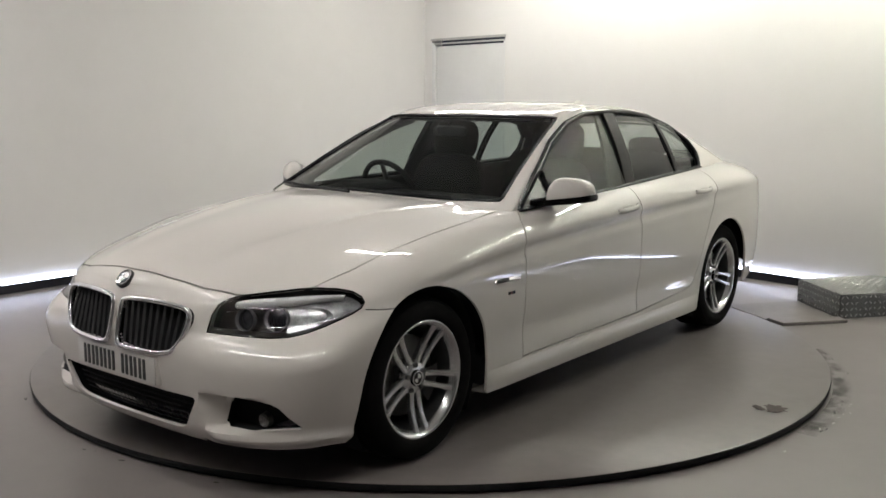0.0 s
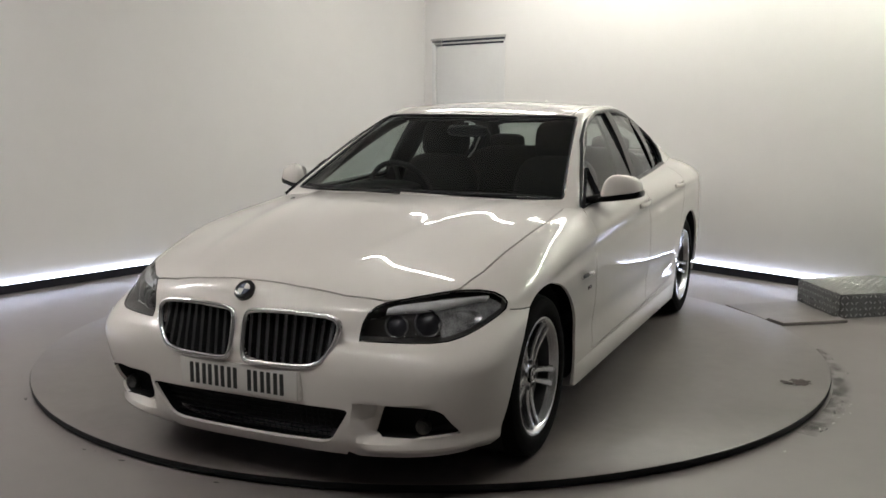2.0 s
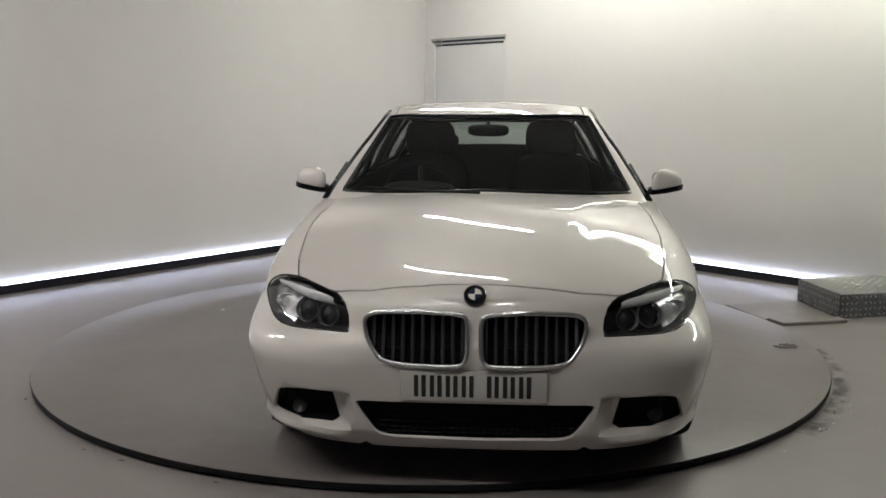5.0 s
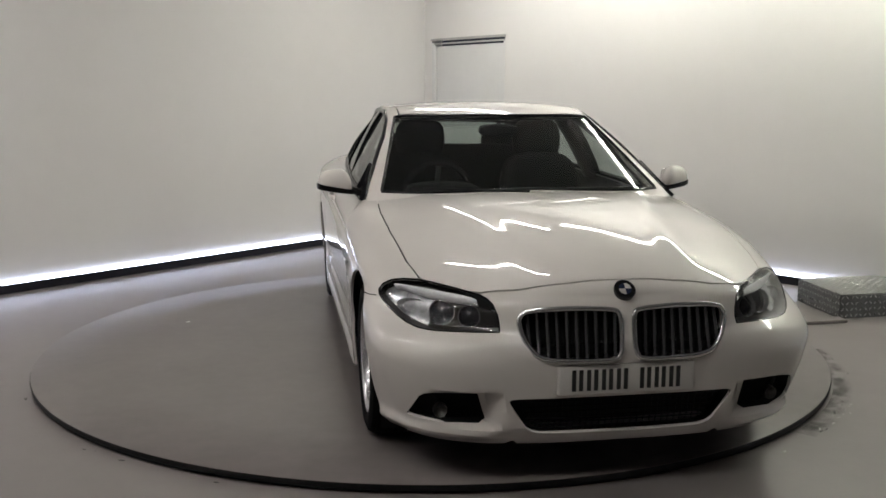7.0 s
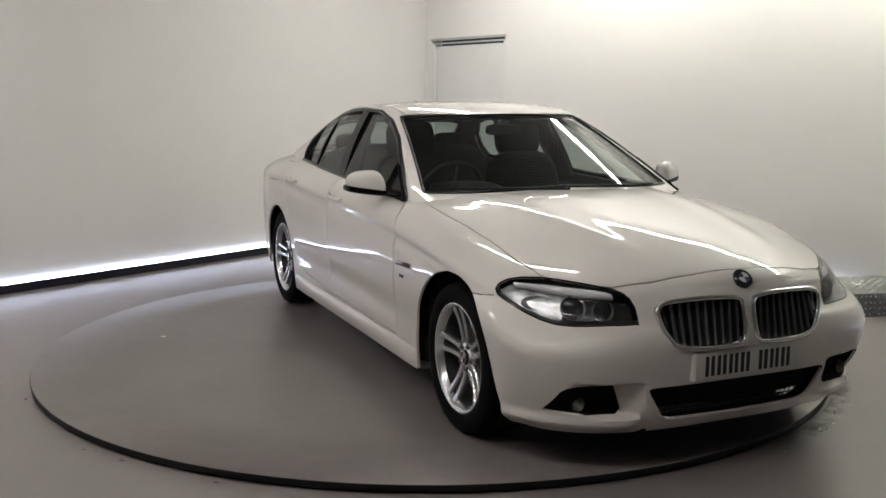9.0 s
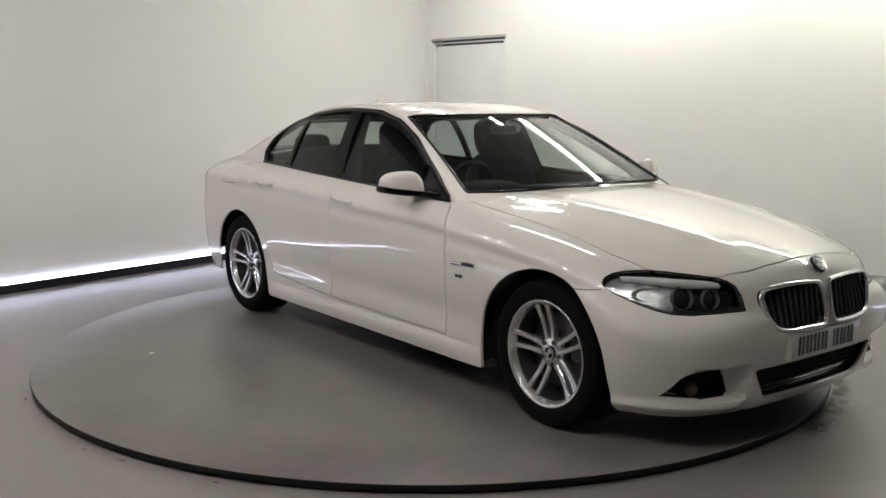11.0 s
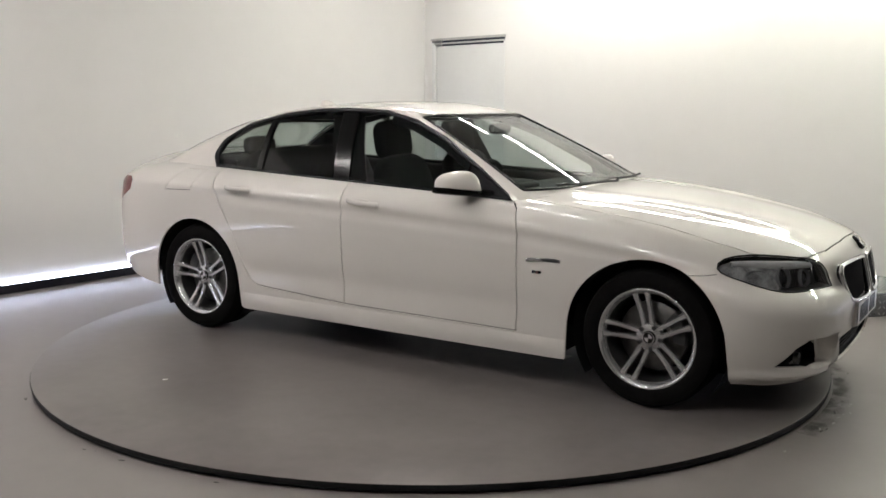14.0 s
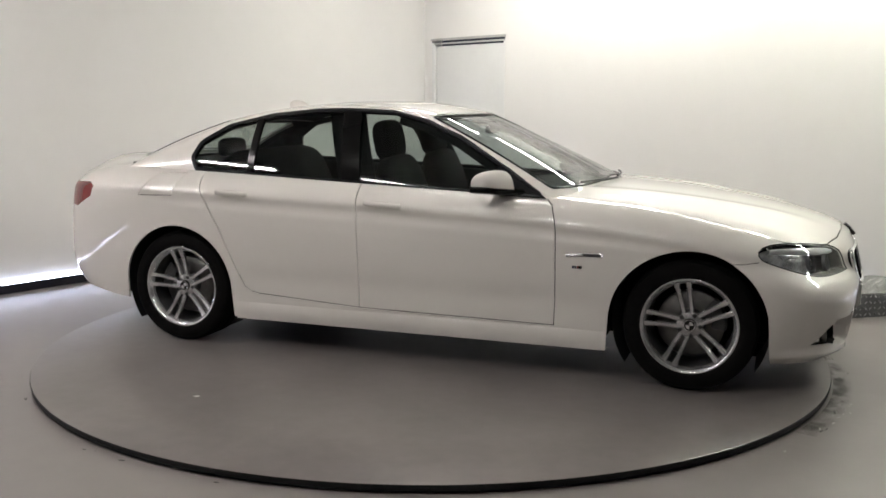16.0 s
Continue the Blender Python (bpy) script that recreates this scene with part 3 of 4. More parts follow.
def car_body(car):
    bm = body_half()
    for x, r in ((AXLE, 0.379), (-AXLE, 0.370)):
        bmesh.ops.delete(bm, geom=cut(bm, [f for f in bm.faces if f.calc_center_median().y > 0.4], arch(x, HUB_Z + 0.004, r), X, Z), context="FACES")
    # openings of the nose
    front = lambda: [f for f in bm.faces if is_front(f)]
    taken = {}
    taken["kidney"] = lift(bm, cut(bm, front(), KIDNEY, Y, Z))
    taken["intake"] = lift(bm, cut(bm, front(), INTAKE, Y, Z))
    taken["fog"] = lift(bm, cut(bm, front(), FOG, Y, Z))
    corner = lambda: [f for f in bm.faces if f.calc_center_median().x > 1.6 and f.normal.dot(Vector((0.7, 0.7, 0))) > 0.1 and f.calc_center_median().y > 0.3]
    bmesh.ops.delete(bm, geom=cut(bm, front(), ((0.365, 0.10), (0.46, 0.10), (0.425, 0.165), (0.405, 0.178), (0.39, 0.165)), Y, Z), context="FACES")
    taken["seal"] = lift(bm, cut(bm, corner(), grown(HEADLAMP, 0.0025), D1, D2))
    seal = taken["seal"]
    taken["lamp"] = lift(seal, cut(seal, seal.faces[:], HEADLAMP, D1, D2))
    rear = [f for f in bm.faces if f.calc_center_median().x < -2.0 and f.calc_center_median().y > 0.42 and f.normal.z < 0.7]
    taken["tail"] = lift(bm, cut(bm, rear, ((-2.22, 0.968), (-2.11, 0.918), (-2.135, 0.855), (-2.28, 0.785), (-2.62, 0.79), (-2.62, 0.975)), X, Z))
    # near-black sheet added behind the openings, so the gaps look shaded
    inner = shifted(bm, -0.012)
    # shut lines
    W = 0.006
    groove(bm, is_side, ((0.725, 0.975), (0.735, 0.945), (0.778, 0.908), (0.802, 0.83), (0.810, 0.70), (0.812, 0.55), (0.806, 0.29)), W, X, Z)
    groove(bm, is_side, ((0.806, 0.29), (-0.30, 0.300), (-0.94, 0.335), (-0.985, 0.345), (-1.03, 0.37), (-1.085, 0.487), (-1.19, 0.715), (-1.30, 0.895), (-1.37, 1.04)), W, X, Z)
    groove(bm, is_side, ((-0.318, 1.0), (-0.303, 0.60), (-0.300, 0.300)), W, X, Z)
    groove(bm, is_side, ((1.80, 0.672), (1.74, 0.664), (1.66, 0.660)), W * 0.7, X, Z)
    top = lambda f: f.normal.z > 0.35 and f.calc_center_median().x > 0.5 and f.calc_center_median().z > 0.68
    groove(bm, top, ((0.66, 0.70), (0.735, 0.745), (0.80, 0.760), (1.1, 0.775), (1.45, 0.770), (1.75, 0.745), (1.90, 0.715), (2.025, 0.635)), W, X, Y)
    groove(bm, top, ((2.025, 0.640), (2.115, 0.515), (2.163, 0.38), (2.190, 0.2), (2.198, -0.02)), W, X, Y)
    groove(bm, lambda f: f.normal.z > 0.3 and f.calc_center_median().x < -1.5, ((-1.6, 0.66), (-2.1, 0.64), (-2.6, 0.62)), W, X, Y)
    both_sides(bm)
    flap = lambda f: f.calc_center_median().y < -0.5 and f.normal.y < -0.2
    groove(bm, flap, ((-1.475, 1.008), (-1.51, 0.885), (-1.74, 0.880), (-1.66, 1.008), (-1.475, 1.008)), 0.004, X, Z)
    names = {}
    for one in islands(bm):
        area = sum(f.calc_area() for f in one)
        c = sum((f.calc_center_median() * f.calc_area() for f in one), Vector()) / max(area, 1e-9)
        if area < 0.004:
            bmesh.ops.delete(bm, geom=one, context="FACES")
            continue
        if area > 2.5 or (abs(c.y) < 0.2 and c.z < 0.7):
            name = "body_shell"
        elif abs(c.y) < 0.2:
            name = "bonnet" if c.x > 0 else "boot_lid"
        elif area < 0.08:
            name = "fuel_flap"
        elif -1.3 < c.x < 0.8 and area > 0.3:
            name = "front_door" if c.x > -0.2 else "rear_door"
        else:
            name = "body_panel"
        names.setdefault(name, []).append((one, c))
    made = {}
    for name, many in names.items():
        for one, c in many:
            sub = lift(bm, one)
            rim_edges(sub, 0.012)
            made[(name, c.y > 0)] = part(name, sub, PAINT, car, "", 32)
    bm.free()
    both_sides(inner)
    part("gap_backing", inner, DARK, car, "", 60)
    return made, taken


def seam_ring(pts, radius, name, material, parent, flat=1.0, label=""):
    bm = bmesh.new()
    sweep(bm, pts, radius, 8, True, flat)
    return part(name, bm, material, parent, label, 50)


def boundary(bm):
    """The outer edge of a sheet, as a chain of points."""
    edges = {e for e in bm.edges if len(e.link_faces) == 1}
    e = next(iter(edges))
    chain = [e.verts[0], e.verts[1]]
    edges.discard(e)
    while True:
        nxt = [g for g in chain[-1].link_edges if g in edges]
        if not nxt:
            break
        edges.discard(nxt[0])
        chain.append(nxt[0].other_vert(chain[-1]))
    return [w.co.copy() for w in chain[:-1]]


def even(pts, step):
    """The same closed chain with even steps."""
    pts = pts + [pts[0]]
    out, carry = [], 0.0
    for a, b in zip(pts, pts[1:]):
        d = (b - a).length
        while carry < d:
            out.append(a.lerp(b, carry / d))
            carry += step
        carry -= d
    return out


def car_glass(car):
    bm = canopy_half()
    side = lambda: [f for f in bm.faces if f.normal.y > 0.4 and f.calc_center_median().y > 0.4]
    glass = lift(bm, cut(bm, side(), list(WINDOW), X, Z))
    screen = lift(bm, cut(bm, [f for f in bm.faces if f.normal.x > 0.2 and f.calc_center_median().x > 0], list(SCREEN), Y, Z))
    rear = lift(bm, cut(bm, [f for f in bm.faces if f.normal.x < -0.2 and f.calc_center_median().x < -1.1], [(0, 1.10), (0.56, 1.09), (0.61, 1.105), (0.47, 1.29), (0.40, 1.31), (0, 1.318)], Y, Z))
    groove(bm, lambda f: f.normal.z > 0.2 and f.calc_center_median().y > 0.3 and f.calc_center_median().z > 1.3, ((0.05, 0.545), (-0.2, 0.538), (-0.7, 0.530), (-1.2, 0.485)), 0.008, X, Y)
    both_sides(bm)
    lining = shifted(bm, -0.03)
    rim_edges(bm, 0.012)
    part("roof", bm, PAINT, car, "", 32)
    part("headlining", lining, DARK, car, "dark roof lining", 60)
    ring = even(boundary(glass), 0.03)
    out = []
    for sgn in (1, -1):
        seam_ring([Vector((p.x, sgn * (p.y + 0.001), p.z)) for p in ring], 0.014, "window_trim", BLACK_TRIM, car, label="gloss black window surround")
        # dark lining of the front pillar, seen through the glass
        front = sorted((p for p in ring if p.x > -0.15 and p.z > 0.99 + 0.42 * max(0, 0.5 - p.x) * 0.5), key=lambda p: p.x)
        bm = bmesh.new()
        sweep(bm, [Vector((p.x - 0.030, sgn * (p.y - 0.028), p.z - 0.030)) for p in front], 0.026, 8, False, 0.7)
        part("pillar_lining", bm, DASH, car, "dark inner pillar lining", 60)
        g = glass.copy() if sgn > 0 else mirrored(glass)
        # front, rear and quarter panes between the upright pillars
        panes = []
        for name, poly in (("front_window", [(0.72, 0.9), (-0.325, 0.9), (-0.415, 1.42), (0.72, 1.42)]),
                           ("rear_window", [(-0.445, 0.9), (-1.045, 0.9), (-1.065, 1.42), (-0.525, 1.42)]),
                           ("quarter_window", [(-1.088, 0.9), (-1.6, 0.9), (-1.6, 1.42), (-1.108, 1.42)])):
            ins = cut(g, g.faces[:], poly, X, Z)
            panes.append((name, lift(g, ins)))
        for one in islands(g):
            if sum(f.calc_area() for f in one) < 0.002:
                continue
            piece = shifted(lift(g, one), 0.004)
            rim_edges(piece, 0.02)
            part("window_pillar", piece, MIRROR_BLACK, car, "gloss black pillar between the windows", 40)
        g.free()
        # even, gently curved glass, one surface for the whole side
        co = [w.co for _, b in panes for w in b.verts]
        terms = np.array([[1, p.x, p.x * p.x, p.z, p.z * p.z] for p in co])
        fit = np.linalg.lstsq(terms, np.array([p.y for p in co]), rcond=None)[0]
        for p, y in zip(co, terms @ fit):
            p.y = float(y)
        for name, b in panes:
            part(name, shifted(b, -0.006), GLASS, car, "tinted side glass", 40)
            b.free()
    for b, name in ((screen, "windscreen"), (rear, "rear_screen")):
        both_sides(b)
        edge = even(boundary(b), 0.03)
        part(name, shifted(b, -0.004), WIND_GLASS if name == "windscreen" else GLASS, car, "clear curved windscreen" if name == "windscreen" else "tinted rear screen", 40)
        seam_ring(edge, 0.008 if name == "windscreen" else 0.004, "screen_seal", BLACK_TRIM, car, label="black rubber screen seal")
        b.free()
    glass.free()


# ---- wheels ----
def wheel(car, x, side):
    w = new("wheel")
    w.parent = car
    phase = 0.05 if side > 0 else 0.19
    # local z points out of the car
    w.matrix_basis = Matrix.Translation((x, side * TRACK, HUB_Z)) @ Euler((radians(-90 * side), 0, 0)).to_matrix().to_4x4()
    bm = bmesh.new()
    R = 0.333
    lathe(bm, [(0.236, 0.004), (0.245, 0.014), (0.262, 0.020), (0.295, 0.020), (0.318, 0.010), (0.328, -0.008), (R, -0.03), (R, -0.08), (R - 0.006, -0.083), (R - 0.006, -0.091), (R, -0.094),
               (R, -0.14), (R - 0.006, -0.143), (R - 0.006, -0.151), (R, -0.154), (R, -0.195), (0.325, -0.215), (0.30, -0.232), (0.25, -0.235), (0.236, -0.225)], 72)
    bmesh.ops.recalc_face_normals(bm, faces=bm.faces)
    part("tyre", bm, RUBBER, w, "black low profile tyre", 35)
    bm = bmesh.new()
    lathe(bm, [(0.232, -0.225), (0.238, -0.23), (0.238, -0.21), (0.222, -0.19), (0.215, -0.06), (0.222, -0.012), (0.236, -0.002), (0.244, 0.006), (0.244, 0.011), (0.238, 0.013), (0.230, 0.008), (0.222, -0.002), (0.214, -0.022)], 72)
    rim = part("rim", bm, ALLOY, w, "silver alloy rim with five twin spokes", 35)
    # barrel darkened in its colour, for the shade behind the spokes
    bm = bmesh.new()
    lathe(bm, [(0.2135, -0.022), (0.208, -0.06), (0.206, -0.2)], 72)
    part("barrel", bm, ALLOY_DARK_SHADED, rim, "wheel barrel in alloy darkened for shade", 40)
    # five twin spokes
    bm = bmesh.new()
    for i in range(5):
        a = 2 * math.pi * i / 5 + math.pi / 2 + phase
        for s in (-1, 1):
            rows = []
            for k in range(9):
                t = k / 8
                r = 0.048 + t * 0.180
                off = s * (0.0185 + 0.013 * t)
                half = 0.0135 - 0.002 * math.sin(math.pi * t) + 0.004 * max(0, t - 0.75) * 4
                h = -0.030 + 0.030 * t ** 1.5 - 0.006 * math.sin(math.pi * t)
                d = 0.030 - 0.008 * t
                sect = []
                for du, dh in ((-1, -d), (-1, -0.005), (-0.7, 0), (0.55, 0), (1, -0.006), (1, -d)):
                    uu, vv = r, off + du * half
                    sect.append(Vector((uu * math.cos(a) - vv * math.sin(a), uu * math.sin(a) + vv * math.cos(a), h + dh)))
                rows.append(sect)
            grid(bm, rows)
    bmesh.ops.recalc_face_normals(bm, faces=bm.faces)
    part("spokes", bm, ALLOY, rim, "", 30)
    bm = bmesh.new()
    lathe(bm, [(0.0001, -0.03), (0.060, -0.03), (0.068, -0.036), (0.070, -0.06)], 40)
    part("hub", bm, ALLOY, rim, "", 30)
    for i in range(5):
        a = 2 * math.pi * (i + 0.5) / 5 + math.pi / 2 + phase
        bm = bmesh.new()
        lathe(bm, [(0.0001, 0.0), (0.009, 0.0), (0.011, -0.003), (0.011, -0.012)], 12, Matrix.Translation((0.054 * math.cos(a), 0.054 * math.sin(a), -0.022)))
        part("wheel_bolt", bm, ALLOY_DARK_SHADED, rim, "dark wheel bolt", 30)
    bm = bmesh.new()
    lathe(bm, [(0.0001, -0.019), (0.026, -0.019), (0.032, -0.022), (0.033, -0.032)], 32)
    cap = part("hub_cap", bm, GLOSS_BLACK, rim, "round black hub cap", 30)
    bm = bmesh.new()
    for q in (0, 2):
        arc = [(0, 0)] + [(0.019 * math.cos(q * math.pi / 2 + j * math.pi / 12), 0.019 * math.sin(q * math.pi / 2 + j * math.pi / 12)) for j in range(7)]
        bm.faces.new([bm.verts.new((u, v, -0.0175)) for u, v in arc])
    lathe(bm, [(0.026, -0.0185), (0.027, -0.017), (0.030, -0.018)], 32)
    for f in bm.faces:
        if f.normal.z < 0:
            f.normal_flip()
    part("cap_mark", bm, CHROME, rim, "silver mark on the cap", 30)
    bm = bmesh.new()
    lathe(bm, [(0.07, -0.085), (0.165, -0.085), (0.168, -0.088), (0.168, -0.112), (0.07, -0.112)], 56)
    part("brake_disc", bm, STEEL, w, "grey steel brake disc", 30)
    bm = bmesh.new()
    lathe(bm, [(0.0001, -0.065), (0.068, -0.068), (0.075, -0.085)], 40)
    lathe(bm, [(0.16, -0.19), (0.0001, -0.19)], 40)
    part("brake_hub", bm, ALLOY_DARK_SHADED, w, "dark brake hub", 30)
    bm = bmesh.new()
    rows = []
    for k in range(9):
        a = math.pi / 2 + (k / 8 - 0.5) * 1.0 + (1.2 if x * side > 0 else -1.2)
        rows.append([Vector((r * math.cos(a), r * math.sin(a), h)) for r, h in ((0.105, -0.062), (0.115, -0.055), (0.168, -0.055), (0.178, -0.065), (0.178, -0.12))])
    grid(bm, rows)
    bmesh.ops.recalc_face_normals(bm, faces=bm.faces)
    part("brake_caliper", bm, ALLOY_DARK_SHADED, w, "dark grey brake caliper", 40)
    # black arch liner
    bm = bmesh.new()
    rows = []
    for k in range(33):
        a = radians(-35 + 250 * k / 32)
        rows.append([Vector((x + 0.386 * math.cos(a), side * y, HUB_Z + 0.004 + 0.386 * math.sin(a))) for y in (0.86, 0.5)])
    grid(bm, rows)
    bm.faces.new([bm.verts.new((x + 0.384 * math.cos(radians(-35 + 250 * k / 32)), side * 0.5, HUB_Z + 0.384 * math.sin(radians(-35 + 250 * k / 32)))) for k in range(33)])
    part("arch_liner", bm, DARK, car, "black wheel arch liner", 40)
    return w


CAR = new("car")
tagged(CAR, "white four door saloon car with silver alloy wheels", "car")
PANELS, TAKEN = car_body(CAR)
car_glass(CAR)
for ax in (AXLE, -AXLE):
    for sd in (1, -1):
        wheel(CAR, ax, sd)


def nose_point(y, z):
    """A point of the nose at the given half width and height, and its outward normal."""
    def at(k, zz):
        v = 0.5
        for _ in range(12):
            a = k * math.pi / 2
            xr = MID_F + (NOSE - MID_F) * max(math.cos(a), 0) ** (2 / 3.7)
            v = (zz - curve(xr, FOOT)) / (curve(xr, SHOULDER) - curve(xr, FOOT))
        return side_point(0, k, max(0.0, min(1.0, v)))
    lo, hi = 0.0, 1.0
    for _ in range(24):
        k = (lo + hi) / 2
        lo, hi = (k, hi) if at(k, z).y < abs(y) else (lo, k)
    p = at(lo, z)
    e1, e2 = at(min(1, lo + 0.02), z) - at(max(0, lo - 0.02), z), at(lo, z + 0.02) - at(lo, z - 0.02)
    n = e1.cross(e2).normalized()
    if n.x < 0:
        n = -n
    if y < 0:
        p.y, n.y = -p.y, -n.y
    return p, n


def facing(p, n):
    """A pose at p whose z axis is n and whose y axis is as upright as it can be."""
    n = n.normalized()
    u = Vector((0, 0, 1)).cross(n)
    u = u.normalized() if u.length > 1e-4 else Vector((0, 1, 0))
    w = n.cross(u)
    return Matrix(((u.x, w.x, n.x, p.x), (u.y, w.y, n.y, p.y), (u.z, w.z, n.z, p.z), (0, 0, 0, 1)))


def lathed(name, profile, m, material, parent, label="", n=32):
    bm = bmesh.new()
    lathe(bm, profile, n, m)
    bmesh.ops.recalc_face_normals(bm, faces=bm.faces)
    return part(name, bm, material, parent, label, 35)


def z_span(poly, y):
    """The lowest and highest point of an outline at one place across it."""
    zs = []
    for i, a in enumerate(poly):
        b = poly[(i + 1) % len(poly)]
        if (a[0] - y) * (b[0] - y) <= 0 and a[0] != b[0]:
            zs.append(a[1] + (b[1] - a[1]) * (y - a[0]) / (b[0] - a[0]))
    return min(zs), max(zs)


def sided(bm, sgn):
    return bm.copy() if sgn > 0 else mirrored(bm)


def nose(car):
    for sgn in (1, -1):
        k = sided(TAKEN["kidney"], sgn)
        edge = even(boundary(k), 0.012)
        # the surround stands proud, on one even slope
        terms = np.array([[1, p.z, p.y * p.y] for p in edge])
        slope = np.linalg.lstsq(terms, np.array([p.x for p in edge]), rcond=None)[0]
        for p, px in zip(edge, terms @ slope):
            p.x = float(px) + 0.003
        back = shifted(k, -0.055)
        g = part("kidney_grille", back, DARK, car, "black kidney grille with a chrome surround", 40)
        bm = bmesh.new()
        sweep(bm, [p + Vector((0.006, 0, 0)) for p in edge], 0.0105, 8, True)
        part("surround", bm, CHROME, g, "chrome surround", 50)
        wallb = bmesh.new()
        ring2 = [p + Vector((-0.06, 0, 0)) for p in edge]
        grid(wallb, [edge + [edge[0]], ring2 + [ring2[0]]])
        part("grille_wall", wallb, GLOSS_BLACK, g, "", 50)
        for i in range(10):
            y = 0.041 + i * 0.0362
            z0, z1 = z_span(KIDNEY, y)
            bm = bmesh.new()
            lo, n = nose_point(sgn * y, z0)
            hi = nose_point(sgn * y, z1)[0]
            chain = [(lo.lerp(hi, j / 3), Vector((n.x, n.y, 0)).normalized()) for j in range(4)]
            rws = []
            for p, n in chain:
                u = Vector((-n.y, n.x, 0)).normalized()
                rws.append([p - n * 0.045 - u * 0.004, p - n * 0.009 - u * 0.007, p - n * 0.002, p - n * 0.009 + u * 0.007, p - n * 0.045 + u * 0.004])
            grid(bm, rws)
            bmesh.ops.recalc_face_normals(bm, faces=bm.faces)
            part("slat", bm, SLAT, g, "", 40)
        k.free()
        # fog lamp in its recess
        f = sided(TAKEN["fog"], sgn)
        edge = even(boundary(f), 0.012)
        rec = part("fog_lamp_recess", shifted(f, -0.06), DARK, car, "black plastic recess of the fog lamp", 40)
        wallb = bmesh.new()
        ring2 = [p + Vector((-0.065, -0.02 * sgn, 0)) for p in edge]
        grid(wallb, [edge + [edge[0]], ring2 + [ring2[0]]])
        part("recess_wall", wallb, DARK, rec, "", 50)
        p, n = nose_point(sgn * 0.672, 0.288)
        n = (n + Vector((0.6, 0, 0))).normalized()
        m = facing(p - n * 0.032, n)
        lathed("fog_lamp", [(0.0001, 0.002), (0.014, 0.003), (0.023, 0.0), (0.025, -0.03)], m, LENS, rec, "round clear fog lamp")
        lathed("fog_reflector", [(0.0001, -0.020), (0.010, -0.017), (0.021, -0.003), (0.026, 0.001), (0.028, -0.02)], m, STEEL, rec, "bright reflector bowl")
        f.free()
        headlamp(car, sgn)
        t = sided(TAKEN["tail"], sgn)
        part("tail_lamp_bed", shifted(t, -0.02), DARK, car, "", 40)
        rim_edges(t, 0.015)
        part("tail_lamp", t, RED_LENS, car, "red tail lamp", 40)
    both_sides(TAKEN["intake"])
    it = TAKEN["intake"]
    edge = even(boundary(it), 0.015)
    back = part("lower_intake", shifted(it, -0.06), DARK, car, "black lower air intake with a mesh", 40)
    wallb = bmesh.new()
    ring2 = [p + Vector((-0.07, 0, 0)) for p in edge]
    grid(wallb, [edge + [edge[0]], ring2 + [ring2[0]]])
    part("intake_wall", wallb, PLASTIC, back, "", 50)
    for i in range(6):
        z = 0.228 + i * 0.0215
        half = 0.40 - 0.52 * max(0, 0.345 - z) * 1.1
        bm = bmesh.new()
        sweep(bm, [nose_point(half * (j / 8 - 1), z)[0] - Vector((0.035, 0, 0)) for j in range(17)], 0.003, 6)
        part("mesh_bar", bm, PLASTIC, back, "", 50)
    bm = bmesh.new()
    for i in range(31):
        y = -0.375 + i * 0.025
        top = 0.340
        bot = max(0.212, 0.212 + (abs(y) - 0.31) * 1.1)
        sweep(bm, [nose_point(y, top)[0] - Vector((0.038, 0, 0)), nose_point(y, (top + bot) / 2)[0] - Vector((0.038, 0, 0)), nose_point(y, bot)[0] - Vector((0.038, 0, 0))], 0.002, 4)
    part("intake_mesh", bm, PLASTIC, back, "", 50)
    # roundel, as plain quarters
    p, n = Vector((2.244, 0, 0.752)), Vector((0.72, 0, 0.69))
    m = facing(p, n)
    b = lathed("badge", [(0.0001, 0.006), (0.030, 0.006), (0.038, 0.007), (0.041, 0.004), (0.041, -0.012)], m, GLOSS_BLACK, car, "round badge with white and blue quarters")
    for q, mt in ((0, PLATE_WHITE), (1, BLUE), (2, PLATE_WHITE), (3, BLUE)):
        bm = bmesh.new()
        arc = [(0, 0)] + [(0.024 * math.cos(q * math.pi / 2 + j * math.pi / 12), 0.024 * math.sin(q * math.pi / 2 + j * math.pi / 12)) for j in range(7)]
        top = [bm.verts.new((u, v, 0.0085)) for u, v in arc]
        low = [bm.verts.new((u, v, 0.004)) for u, v in arc]
        bm.faces.new(top)
        for i in range(len(arc)):
            bm.faces.new((top[i - 1], low[i - 1], low[i], top[i]))
        bmesh.ops.transform(bm, matrix=m, verts=bm.verts[:])
        part("quarter", bm, mt, b)
    # number plate with plain bars
    plate = boxed("number_plate", (2.302, 0, 0.432), (0.008, 0.52, 0.111), PLATE_WHITE, car, "white number plate with plain black bars")
    for y in (0.193, 0.136, 0.079, 0.022, -0.068, -0.125, -0.182):
        for dy, w in ((-0.0135, 0.0155), (0.0135, 0.0155)):
            boxed("bar", (2.307, -(y + dy), 0.432), (0.003, w, 0.079), INK, plate, bevel=0.0)
    # body coloured plinth behind the plate
    boxed("plate_plinth", (2.28, 0, 0.43), (0.037, 0.53, 0.118), PAINT, car, "", 0.01)


